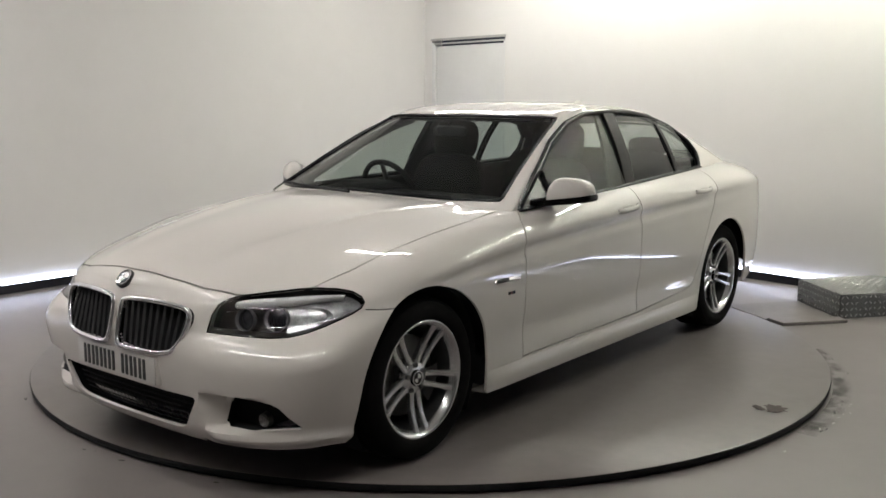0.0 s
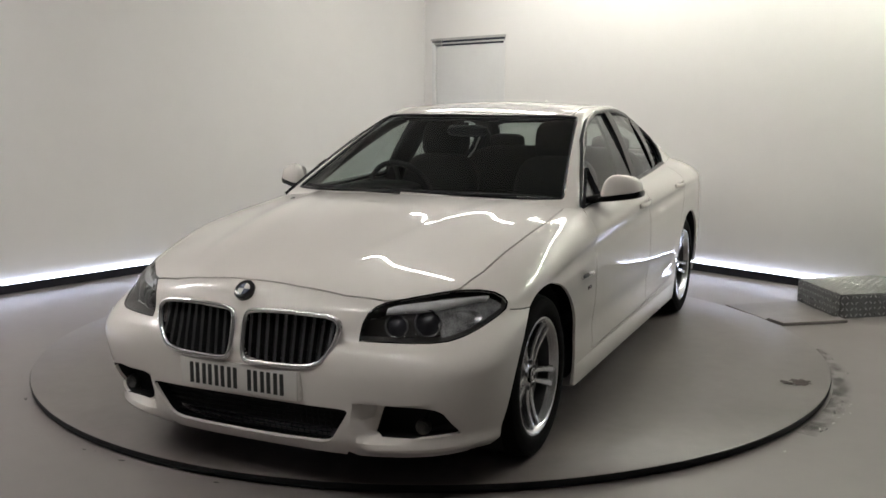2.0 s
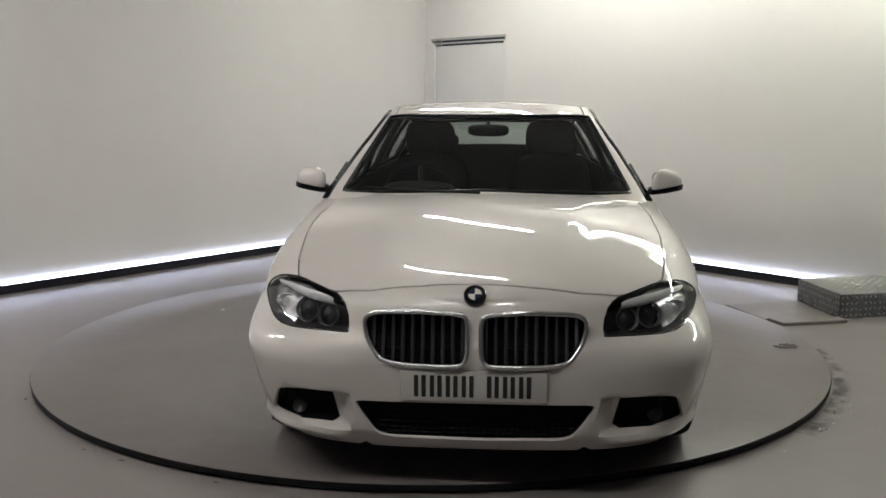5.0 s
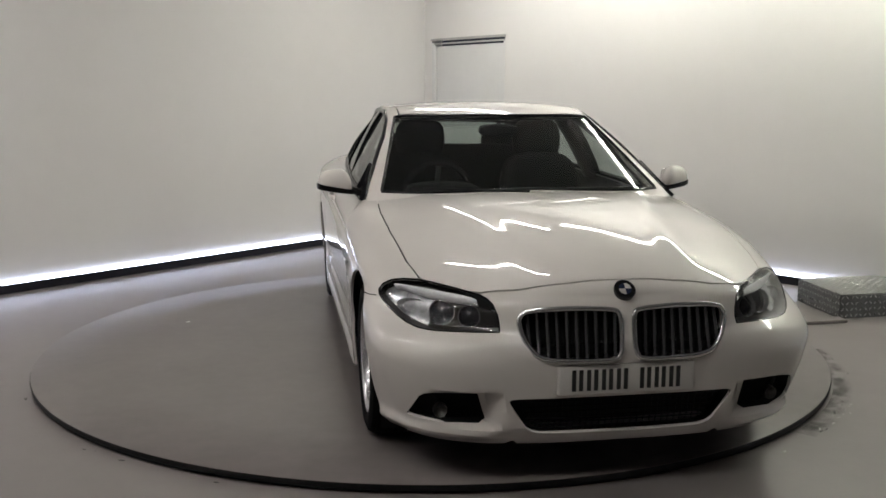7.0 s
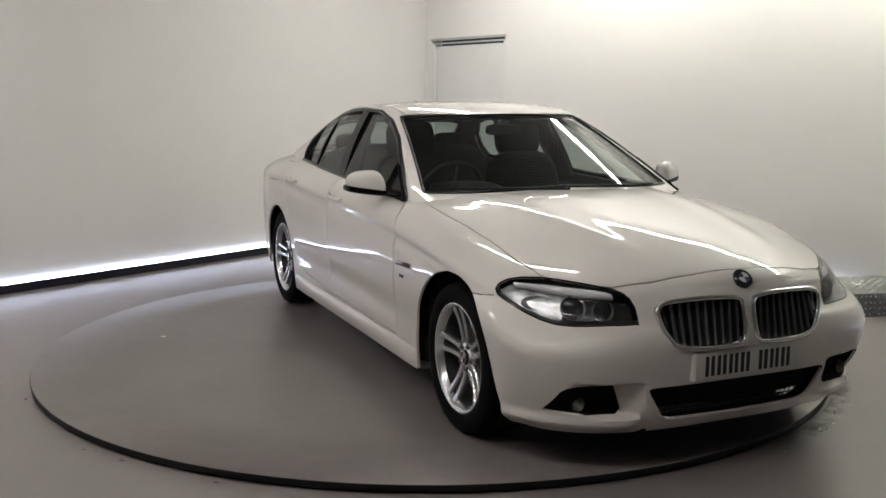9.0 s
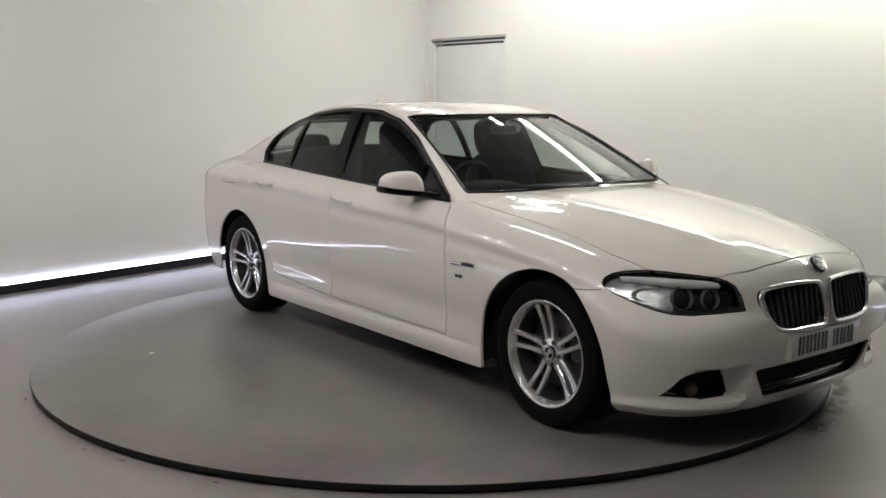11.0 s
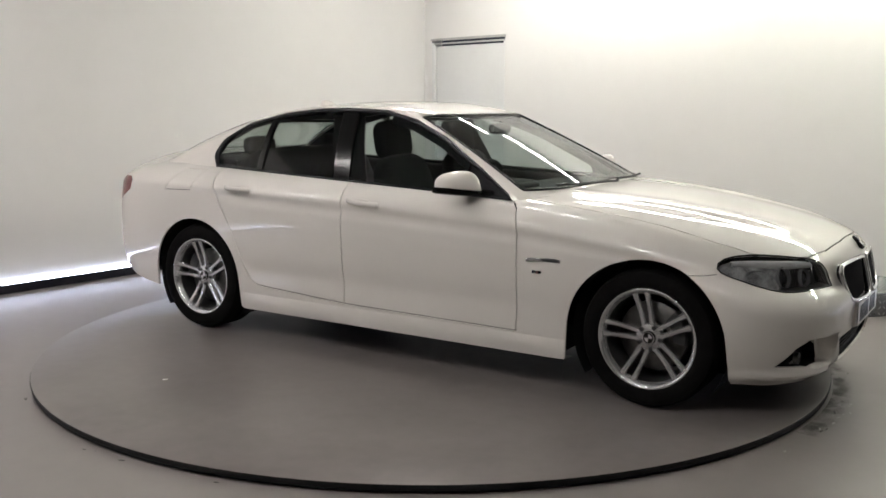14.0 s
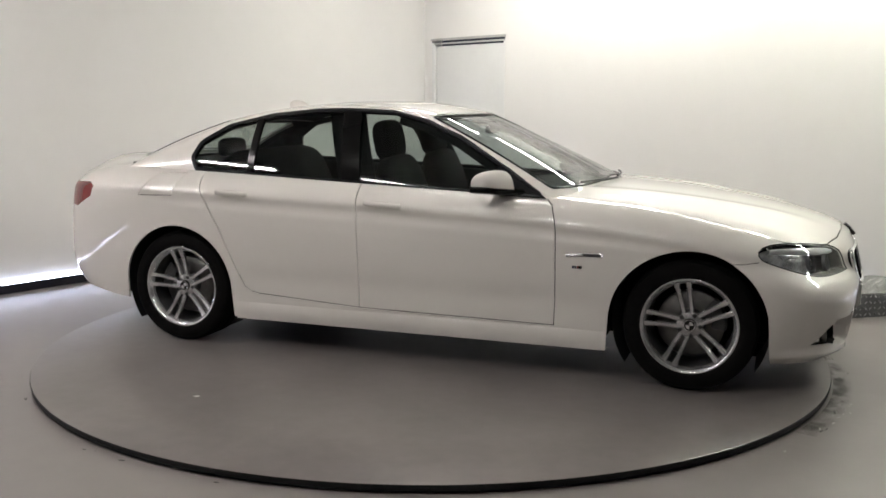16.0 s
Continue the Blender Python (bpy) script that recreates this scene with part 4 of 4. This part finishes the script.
def headlamp(car, sgn):
    lamp, seal = sided(TAKEN["lamp"], sgn), sided(TAKEN["seal"], sgn)
    edge = even(boundary(lamp), 0.014)
    h = part("headlamp", shifted(lamp, -0.075), LAMP_DARK, car, "smoked headlamp with twin round projectors", 40)
    wallb = bmesh.new()
    ring2 = [p + Vector((-0.06, -0.045 * sgn, 0)) for p in edge]
    grid(wallb, [edge + [edge[0]], ring2 + [ring2[0]]])
    part("housing_wall", wallb, LAMP_DARK, h, "", 50)
    part("lens", shifted(lamp, -0.001), LENS, h, "clear lens", 40).visible_shadow = False
    rim_edges(seal, 0.004)
    part("seal", shifted(seal, 0.001), GLOSS_BLACK, h, "black seal", 40)
    for y, z, r, back in ((0.575, 0.655, 0.042, 0.034), (0.672, 0.668, 0.049, 0.038)):
        p, n = nose_point(sgn * y, z)
        d = (n + Vector((1.0, 0, 0))).normalized()
        m = facing(p - n * back, d)
        lathed("projector", [(0.0001, 0.004), (r * 0.45, 0.0), (r * 0.78, -0.012), (r * 0.9, -0.016)], m, PROJECTOR, h, "dark round projector glass")
        lathed("halo_ring", [(r * 0.90, -0.014), (r * 0.94, 0.002), (r, 0.004), (r * 1.03, 0.0), (r * 1.02, -0.014)], m, BULB_RING, h, "grey halo ring")
    # bright outer reflector and brow
    axis = D1 if sgn > 0 else Vector((-D1.y, -D1.y, 0))
    outer = lamp.copy()
    keep = cut(outer, outer.faces[:], [(-0.93, 0.5), (-0.5, 0.5), (-0.5, 0.9), (-0.985, 0.9)], axis, D2)
    if keep:
        part("side_reflector", shifted(lift(outer, keep), -0.036), REFLECTOR_SOFT, h, "pale side reflector", 40)
    outer.free()
    p, n = nose_point(sgn * 0.775, 0.685)
    m = facing(p - n * 0.040, (n + Vector((0.35, 0, 0))).normalized())
    bm = bmesh.new()
    lathe(bm, [(0.0001, -0.012), (0.02, -0.009), (0.034, 0.002), (0.040, 0.008)], 28, m @ Matrix.Diagonal((1.6, 0.7, 1, 1)))
    part("reflector", bm, REFLECTOR_SOFT, h, "bright reflector bowl", 40)
    bm = bmesh.new()
    rws = []
    for i in range(15):
        y = 0.535 + i * 0.0195
        z = curve(y, ((0.52, 0.706), (0.55, 0.719), (0.66, 0.734), (0.74, 0.742), (0.79, 0.744), (0.83, 0.739), (0.86, 0.728)))
        tall = 0.006 + 0.016 * math.sin(math.pi * min(1, 0.15 + i / 15))
        q, n = nose_point(sgn * y, z)
        low, n2 = nose_point(sgn * y, z - tall)
        rws.append([q - n * 0.004, low - n2 * 0.005, low - n2 * 0.03])
    grid(bm, rws)
    part("brow", bm, BROW, h, "silver brow strip", 50)
    lamp.free()


def rounded(bm, c, r, e1, e2, m=None, nu=28, nv=18):
    """A rounded block: e1, e2 below 1 make it boxier."""
    def pw(a, e):
        return math.copysign(abs(a) ** e, a)
    rings = []
    for j in range(1, nv):
        la = -math.pi / 2 + math.pi * j / nv
        rings.append([bm.verts.new((c[0] + r[0] * pw(math.cos(la), e1) * pw(math.cos(2 * math.pi * i / nu), e2), c[1] + r[1] * pw(math.cos(la), e1) * pw(math.sin(2 * math.pi * i / nu), e2), c[2] + r[2] * pw(math.sin(la), e1))) for i in range(nu)])
    lo, hi = bm.verts.new((c[0], c[1], c[2] - r[2])), bm.verts.new((c[0], c[1], c[2] + r[2]))
    for a, b in zip(rings, rings[1:]):
        for i in range(nu):
            bm.faces.new((a[i], a[(i + 1) % nu], b[(i + 1) % nu], b[i]))
    for i in range(nu):
        bm.faces.new((lo, rings[0][(i + 1) % nu], rings[0][i]))
        bm.faces.new((hi, rings[-1][i], rings[-1][(i + 1) % nu]))
    vs = [lo, hi] + [w for q in rings for w in q]
    if m is not None:
        bmesh.ops.transform(bm, matrix=m, verts=vs)
    return vs


def blob(name, c, r, e1, e2, material, parent, label="", m=None):
    bm = bmesh.new()
    rounded(bm, c, r, e1, e2, m)
    return part(name, bm, material, parent, label, 50)


def mirrors(car):
    for sgn in (1, -1):
        bm = bmesh.new()
        rounded(bm, (0, 0, 0), (0.072, 0.086, 0.088), 0.62, 0.62)
        for w in bm.verts:
            k = w.co.y / 0.086
            if w.co.z < 0:
                w.co.z *= 0.06
            up = w.co.z / 0.092
            w.co.x *= 1 - 0.22 * max(0, up)
            w.co.y *= 1 - 0.20 * max(0, up) ** 2
            w.co.z *= 1 - 0.22 * k * max(0, up)
            w.co.x -= 0.05 * k
            w.co.x = max(w.co.x, -0.050 - 0.05 * k)
            w.co.z += 0.13 * w.co.y
            w.co.y *= sgn
        bmesh.ops.transform(bm, matrix=Matrix.Translation((0.480, 0.950 * sgn, 0.996)), verts=bm.verts[:])
        if sgn < 0:
            bmesh.ops.reverse_faces(bm, faces=bm.faces[:])
        cap = part("door_mirror", bm, PAINT, car, "white door mirror with a black underside", 45)
        bm = bmesh.new()
        rounded(bm, (0, 0, 0), (0.066, 0.100, 0.020), 0.40, 0.45)
        for w in bm.verts:
            k = w.co.y / 0.1
            w.co.x -= 0.05 * k
            w.co.z *= 1 - 0.25 * max(0, -k)
            w.co.z += 0.13 * w.co.y
            w.co.y *= sgn
        bmesh.ops.transform(bm, matrix=Matrix.Translation((0.474, 0.943 * sgn, 0.979)), verts=bm.verts[:])
        if sgn < 0:
            bmesh.ops.reverse_faces(bm, faces=bm.faces[:])
        part("mirror_base", bm, MIRROR_BLACK, cap, "gloss black lower housing", 45)
        bm = bmesh.new()
        sweep(bm, [(0.50, 0.875 * sgn, 0.978), (0.55, 0.84 * sgn, 0.970), (0.60, 0.80 * sgn, 0.962)], 0.020, 10, False, 1.6)
        part("mirror_foot", bm, MIRROR_BLACK, cap, "gloss black foot", 45)
        blob("mirror_glass", (0.433, 0.94 * sgn, 1.030), (0.004, 0.074, 0.040), 0.6, 0.6, CHROME, cap, "mirror glass", Matrix.Translation((0.433, 0.94 * sgn, 0)) @ Matrix.Rotation(sgn * 0.47, 4, "Z") @ Matrix.Translation((-0.433, -0.94 * sgn, 0)))
        # black sail panel at the foot of the window
        bm = bmesh.new()
        top = [bm.verts.new((x, y * sgn, z)) for x, y, z in ((0.735, 0.826, 0.935), (0.44, 0.831, 0.946), (0.44, 0.746, 1.105))]
        bm.faces.new(top if sgn < 0 else top[::-1])
        rim_edges(bm, 0.02)
        part("sail_panel", bm, BLACK_TRIM, car, "black panel at the foot of the mirror", 40)


def trims(car):
    for sgn in (1, -1):
        for x0, z0, x1, z1 in ((-1.20, 0.915, -1.0, 0.909), (-0.262, 0.890, -0.05, 0.876)):
            bm = bmesh.new()
            pts = []
            for i in range(13):
                t = i / 12
                x, z = x0 + (x1 - x0) * t, z0 + (z1 - z0) * t
                out = 0.004 + 0.026 * math.sin(math.pi * t) ** 0.5
                pts.append((x, sgn * (half_width(x, z) + out), z))
            sweep(bm, pts, 0.014, 8, False, 0.6)
            hd = part("door_handle", bm, PAINT, car, "white door handle", 50)
            xm, zm = (x0 + x1) / 2 - 0.01, (z0 + z1) / 2 - 0.006
            blob("handle_cup", (xm, sgn * (half_width(xm, zm) - 0.002), zm), (0.065, 0.005, 0.026), 0.8, 0.8, PAINT, hd)
        bm = bmesh.new()
        pts = [(x, sgn * (half_width(x, 0.663) + 0.004), 0.663 + 0.006 * math.sin((x - 0.87) * 12)) for x in (0.868, 0.90, 0.94, 0.98, 1.02, 1.055)]
        sweep(bm, pts, 0.009, 8, False, 0.5)
        tr = part("wing_trim", bm, CHROME, car, "chrome strip on the front wing", 50)
        blob("side_repeater", (1.0, sgn * (half_width(1.0, 0.669) + 0.006), 0.671), (0.05, 0.006, 0.009), 0.8, 0.8, ALLOY_DARK_SHADED, tr, "small clear repeater lamp")
        for i, mt in enumerate((BLUE, ALLOY_DARK_SHADED, RED, GLOSS_BLACK)):
            x = 0.905 + i * 0.012
            boxed("wing_badge", (x, sgn * (half_width(x, 0.605) + 0.001), 0.605), (0.010 if i < 3 else 0.018, 0.005, 0.014), mt, tr, bevel=0.001)
        # window foot strip
        bm = bmesh.new()
        sweep(bm, [(x, sgn * (curve(x, TOP_Y) - 0.003), curve(x, SHOULDER) + 0.004) for x in [0.72 - i * 0.0775 for i in range(29)]], 0.008, 8, False, 1.0)
        part("waist_strip", bm, BLACK_TRIM, car, "black strip under the side windows", 50)
        # sill skirt
        bm = bmesh.new()
        rws = []
        for i in range(24):
            x = -1.09 + i * 2.165 / 23
            o = min(1.0, (1.10 - abs(x)) / 0.12)
            rws.append([Vector((x, sgn * y, z)) for y, z in ((half_width(x, 0.275) + 0.001, 0.278), (half_width(x, 0.26) + 0.010 * o, 0.262), (half_width(x, 0.22) + 0.001 + 0.013 * o, 0.215), (half_width(x, 0.2) + 0.004 * o, 0.178), (0.80, 0.172))])
        grid(bm, rws)
        bmesh.ops.recalc_face_normals(bm, faces=bm.faces)
        part("sill_skirt", bm, PAINT, car, "white sill skirt", 40)
        # wiper
        bm = bmesh.new()
        y0 = 0.55 if sgn > 0 else -0.02
        sweep(bm, [(0.955 - 0.19 * (y0 + (0.5 if sgn > 0 else 0.55) * -t) ** 2 * 1.6 + 0.012, y0 - 0.58 * t, 0.998 + 0.012 * t) for t in (0, 0.25, 0.5, 0.75, 1)], 0.007, 6)
        part("wiper", bm, PLASTIC, car, "black wiper blade", 50)
    bm = bmesh.new()
    rounded(bm, (0, 0, 0), (0.075, 0.014, 0.05), 1.0, 1.0)
    for w in bm.verts:
        w.co.x -= 0.6 * max(0, w.co.z)
    bmesh.ops.transform(bm, matrix=Matrix.Translation((-1.13, 0, 1.392)), verts=bm.verts[:])
    part("roof_aerial", bm, PAINT, car, "white fin aerial", 50)
    # cowl under the wipers
    bm = bmesh.new()
    rws = []
    for i in range(15):
        y = -0.74 + i * 1.48 / 14
        x = 0.955 - 0.19 * (y / 0.74) ** 2
        rws.append([Vector((x + 0.03, y, 0.962 - 0.03 * (y / 0.74) ** 2)), Vector((x - 0.10, y, 0.975 - 0.02 * (y / 0.74) ** 2))])
    grid(bm, rws)
    part("cowl", bm, PLASTIC, car, "black scuttle panel", 50)
    # Plain blocks added near-black for the shade below; they also stop light showing through.
    boxed("underside_block", (-0.1, 0, 0.25), (4.3, 1.1, 0.12), DARK, car, "near-black block for the shaded underside", 0.03)
    boxed("underside_block", (-2.05, 0, 0.40), (0.40, 1.30, 0.26), DARK, car, "near-black block for the shaded underside", 0.06)
    boxed("underside_block", (0.0, 0, 0.26), (2.1, 1.72, 0.14), DARK, car, "near-black block for the shaded underside", 0.03)


def seat(car, x, y):
    s = blob("seat", (x, y, 0.52), (0.26, 0.25, 0.11), 0.45, 0.5, FABRIC, car, "black leather front seat")
    m = Matrix.Translation((x - 0.27, y, 0.80)) @ Euler((0, radians(-17), 0)).to_matrix().to_4x4()
    blob("backrest", (0, 0, 0), (0.085, 0.25, 0.33), 0.5, 0.6, FABRIC, s, "", m)
    m = Matrix.Translation((x - 0.40, y, 1.205)) @ Euler((0, radians(-10), 0)).to_matrix().to_4x4()
    blob("headrest", (0, 0, 0), (0.062, 0.152, 0.122), 0.6, 0.6, FABRIC, s, "", m)
    for dy in (-0.06, 0.06):
        bm = bmesh.new()
        sweep(bm, [(x - 0.355, y + dy, 1.05), (x - 0.385, y + dy, 1.17)], 0.007, 8)
        part("headrest_post", bm, STEEL, s)


def cabin(car):
    # unseen floor box, added near-black to block light into the cabin
    boxed("cabin_floor", (-0.55, 0, 0.36), (2.9, 1.56, 0.06), DARK, car, "unseen dark floor of the cabin", 0.01)
    for y in (0.37, -0.37):
        seat(car, 0.06, y)
    b = blob("rear_bench", (-0.98, 0, 0.56), (0.27, 0.66, 0.13), 0.4, 0.35, FABRIC, car, "black leather rear bench")
    m = Matrix.Translation((-1.27, 0, 0.84)) @ Euler((0, radians(-24), 0)).to_matrix().to_4x4()
    blob("bench_back", (0, 0, 0), (0.09, 0.64, 0.30), 0.4, 0.35, FABRIC, b, "", m)
    for y in (0.38, -0.38):
        blob("headrest", (-1.42, y, 1.145), (0.045, 0.13, 0.062), 0.6, 0.6, FABRIC, b)
    boxed("parcel_shelf", (-1.72, 0, 1.04), (0.60, 1.20, 0.03), DASH, car, "dark parcel shelf", 0.01)
    blob("dashboard", (0.62, 0, 0.86), (0.33, 0.76, 0.105), 0.45, 0.35, DASH, car, "black soft dashboard")
    blob("instrument_hood", (0.46, -0.37, 0.965), (0.14, 0.19, 0.042), 0.7, 0.6, DASH, car)
    bm = bmesh.new()
    m = Matrix.Translation((0.27, -0.37, 0.93)) @ Euler((0, radians(-66), 0)).to_matrix().to_4x4()
    prof = [(0.185 + 0.016 * math.cos(2 * math.pi * i / 10), 0.016 * math.sin(2 * math.pi * i / 10)) for i in range(10)]
    lathe(bm, prof, 40, m, True)
    sw = part("steering_wheel", bm, DASH, car, "black three spoke steering wheel", 60)
    blob("wheel_boss", (0, 0, 0), (0.075, 0.075, 0.025), 0.7, 0.8, DASH, sw, "", m)
    for a in (0, 180, 270):
        bm = bmesh.new()
        c, s2 = math.cos(radians(a + 90)), math.sin(radians(a + 90))
        sweep(bm, [m @ Vector((0.05 * c, 0.05 * s2, 0)), m @ Vector((0.18 * c, 0.18 * s2, 0))], 0.014, 8)
        part("wheel_spoke", bm, ALLOY_DARK_SHADED, sw)
    blob("rear_view_mirror", (0.19, 0, 1.275), (0.022, 0.115, 0.034), 0.6, 0.5, BLACK_TRIM, car, "black rear view mirror")
    bm = bmesh.new()
    sweep(bm, [(0.185, 0, 1.285), (0.20, 0, 1.318)], 0.012, 8)
    part("mirror_stalk", bm, BLACK_TRIM, car)
    for sgn in (1, -1):
        # door cards up to the waist, and the inner pillars
        bm = bmesh.new()
        rws = [[Vector((x, sgn * (curve(x, TOP_Y) - 0.05), curve(x, SHOULDER) - 0.012)), Vector((x, sgn * (curve(x, TOP_Y) - 0.085), curve(x, SHOULDER) - 0.03)), Vector((x, sgn * 0.72, 0.40))] for x in [0.78 - i * 0.11 for i in range(22)]]
        grid(bm, rws)
        part("door_card", bm, DASH, car, "dark door lining", 50)
        bm = bmesh.new()
        rws = []
        for i in range(7):
            k = i / 6
            x, y, z = -0.385 - 0.16 * k, curve(k, ((0, 0.765), (0.55, 0.672), (1, 0.565))), 0.93 + 0.43 * k
            rws.append([Vector((x + dx, sgn * (y + dy), z)) for dx, dy in ((0.145, 0.0), (0.135, -0.022), (0.0, -0.035), (-0.075, -0.025), (-0.085, 0.0))])
        grid(bm, rws)
        part("pillar_lining", bm, DASH, car, "dark inner pillar lining", 50)
        blob("sun_visor", (0.02, 0.30 * sgn, 1.335), (0.09, 0.17, 0.010), 0.6, 0.5, DASH, car, "dark sun visor", None)


nose(CAR)
mirrors(CAR)
trims(CAR)
cabin(CAR)


# ---- things beside the turntable ----
def prism(name, pts, z0, z1, material, parent=None, label="", bevel=0.004):
    bm = bmesh.new()
    f = bm.faces.new([bm.verts.new((x, y, z0)) for x, y in pts])
    r = bmesh.ops.extrude_face_region(bm, geom=[f])
    for w in r["geom"]:
        if isinstance(w, bmesh.types.BMVert):
            w.co.z = z1
    bmesh.ops.recalc_face_normals(bm, faces=bm.faces)
    bmesh.ops.bevel(bm, geom=bm.edges[:], offset=bevel, segments=2, affect="EDGES")
    return part(name, bm, material, parent, label, 40)


def chequer_step():
    st = new("step_box")
    e = Vector((0.06, -0.62, 0)).normalized()
    g = Vector((0.365, 0.085, 0)).normalized()
    o = Vector((2.79, 0.716, FLOOR_Z))
    L, Wd, H = 1.15, 0.62, 0.168
    tagged(st, "low step box covered in silver chequer plate", "step box")
    a, b, c, d = o, o + g * L, o + g * L - e * Wd, o - e * Wd
    prism("body", [(p.x, p.y) for p in (a, b, c, d)], FLOOR_Z, FLOOR_Z + H, CHECKER_DARK, st, "", 0.006)
    # raised lozenges
    bm = bmesh.new()

    def tread(p, u, v, n, turn):
        ca, sa = math.cos(turn), math.sin(turn)
        du, dv = u * ca + v * sa, v * ca - u * sa
        ring = [bm.verts.new(p + du * x + dv * y + n * 0.0005) for x, y in ((-0.017, 0), (0, -0.006), (0.017, 0), (0, 0.006))]
        tip = [bm.verts.new(p + du * x + n * 0.0035) for x in (-0.008, 0.008)]
        bm.faces.new((ring[0], ring[1], tip[0]))
        bm.faces.new((ring[1], tip[1], tip[0]))
        bm.faces.new((ring[1], ring[2], tip[1]))
        bm.faces.new((ring[2], ring[3], tip[1]))
        bm.faces.new((ring[3], tip[0], tip[1]))
        bm.faces.new((ring[3], ring[0], tip[0]))
    up = Vector((0, 0, 1))
    for base, u, v, n, lu, lv in ((o + up * H, g, -e, up, L, Wd), (o, g, up, e, L, H), (o - e * Wd, e, up, -g, Wd, H)):
        nu, nv = int(lu / 0.036), int(lv / 0.036)
        for i in range(nu):
            for j in range(nv):
                tread(base + u * (lu * (i + 0.5) / nu) + v * (lv * (j + 0.5) / nv), u, v, n, radians(45 if (i + j) % 2 else -45))
    bmesh.ops.recalc_face_normals(bm, faces=bm.faces)
    tagged(part("treads", bm, CHECKER, st, "raised bright lozenges"), kind="stuff")
    prism("ramp_board", [(2.14, 1.16), (2.27, 0.68), (2.775, 0.775), (2.715, 1.295)], FLOOR_Z, FLOOR_Z + 0.006, BOARD, bevel=0.002)
    prism("ramp_rail", [(2.272, 0.665), (2.325, 0.50), (2.80, 0.60), (2.785, 0.71)], FLOOR_Z, FLOOR_Z + 0.022, BOARD)
    tagged(bpy.data.objects["ramp_board"], "flat grey board on the floor beside the turntable", "board")
    tagged(bpy.data.objects["ramp_rail"], "narrow grey board lying beside the step box", "board")


chequer_step()


def patch(name, x, y, r, stretch, turn, z, material, parent=None, n=18, seed=1):
    """A flat irregular mark, a few millimetres thick."""
    rnd = random.Random(seed)
    bm = bmesh.new()
    ring = []
    for i in range(n):
        a = 2 * math.pi * i / n
        k = r * rnd.uniform(0.55, 1.1)
        u, v = k * stretch * math.cos(a), k * math.sin(a)
        ca, sa = math.cos(turn), math.sin(turn)
        ring.append(bm.verts.new((x + u * ca - v * sa, y + u * sa + v * ca, z)))
    bm.faces.new(ring)
    return part(name, bm, material, parent)


def marks():
    # a smear of grime on the floor round the turntable
    bm = bmesh.new()
    rws = []
    for i in range(121):
        a = radians(316 + i * 0.34)
        rws.append([Vector((-0.0105 + r * math.cos(a), 0.039 + r * math.sin(a), FLOOR_Z + 0.002)) for r in (2.29, 2.44)])
    grid(bm, rws)
    bmesh.ops.recalc_face_normals(bm, faces=bm.faces)
    tagged(part("floor_grime", bm, GRIME), "dark grime smeared on the floor round the turntable", "floor grime", kind="stuff")
    rnd = random.Random(5)
    for lo, hi, wide, count in ((-42, -5, 0.030, 14), (195, 262, 0.010, 5)):
        for i in range(count):
            a = radians(rnd.uniform(lo, hi))
            r = 2.315 + abs(rnd.gauss(0, wide))
            tagged(patch("scuff_mark", r * math.cos(a), r * math.sin(a) + 0.03, rnd.uniform(0.003, 0.008), rnd.uniform(1.5, 6), a + math.pi / 2 + rnd.uniform(-0.3, 0.3), FLOOR_Z + 0.004, STAIN, None, 14, i), "dark scuff on the grey floor beside the turntable", "scuff mark", "scuff marks")
    for i in range(9):
        a = radians(rnd.gauss(-35, 5))
        r = 2.33 + abs(rnd.gauss(0, 0.035))
        tagged(patch("paint_fleck", r * math.cos(a), r * math.sin(a) + 0.03, rnd.uniform(0.004, 0.009), rnd.uniform(1, 4), a + math.pi / 2 + rnd.uniform(-0.5, 0.5), FLOOR_Z + 0.005, WORN, None, 12, 40 + i), "pale fleck of worn paint on the grey floor", "paint fleck", "paint flecks")
    # a dark smudge near the plate's rim
    patch("oil_smudge", 0.045, 2.135, 0.062, 1.15, 0.6, 0.002, SMUDGE, TABLE, 22, 9)
    patch("oil_smudge", 0.085, 2.07, 0.030, 1.5, 0.9, 0.0035, SMUDGE, TABLE, 16, 12)
    # a chip of white paint that turns with the plate
    th = radians(-heading(16.0))
    x, y = -1.157, -1.186
    patch("paint_chip", x * math.cos(th) - y * math.sin(th), x * math.sin(th) + y * math.cos(th), 0.016, 1.4, 0.4 + th, 0.002, CHIP, TABLE, 10, 3)


marks()


def motions():
    """The plate turns at an almost even pace, and the car with it."""
    times = [i * 0.5 for i in range(33)]
    walk(TABLE, [(t, pose(-0.0105, 0.039, 0, 0, 0, heading(t))) for t in times])
    walk(CAR, [(t, pose(0, 0, 0, 0, 0, heading(t)) @ pose(CAR_OFF[0], CAR_OFF[1], 0)) for t in times])


motions()
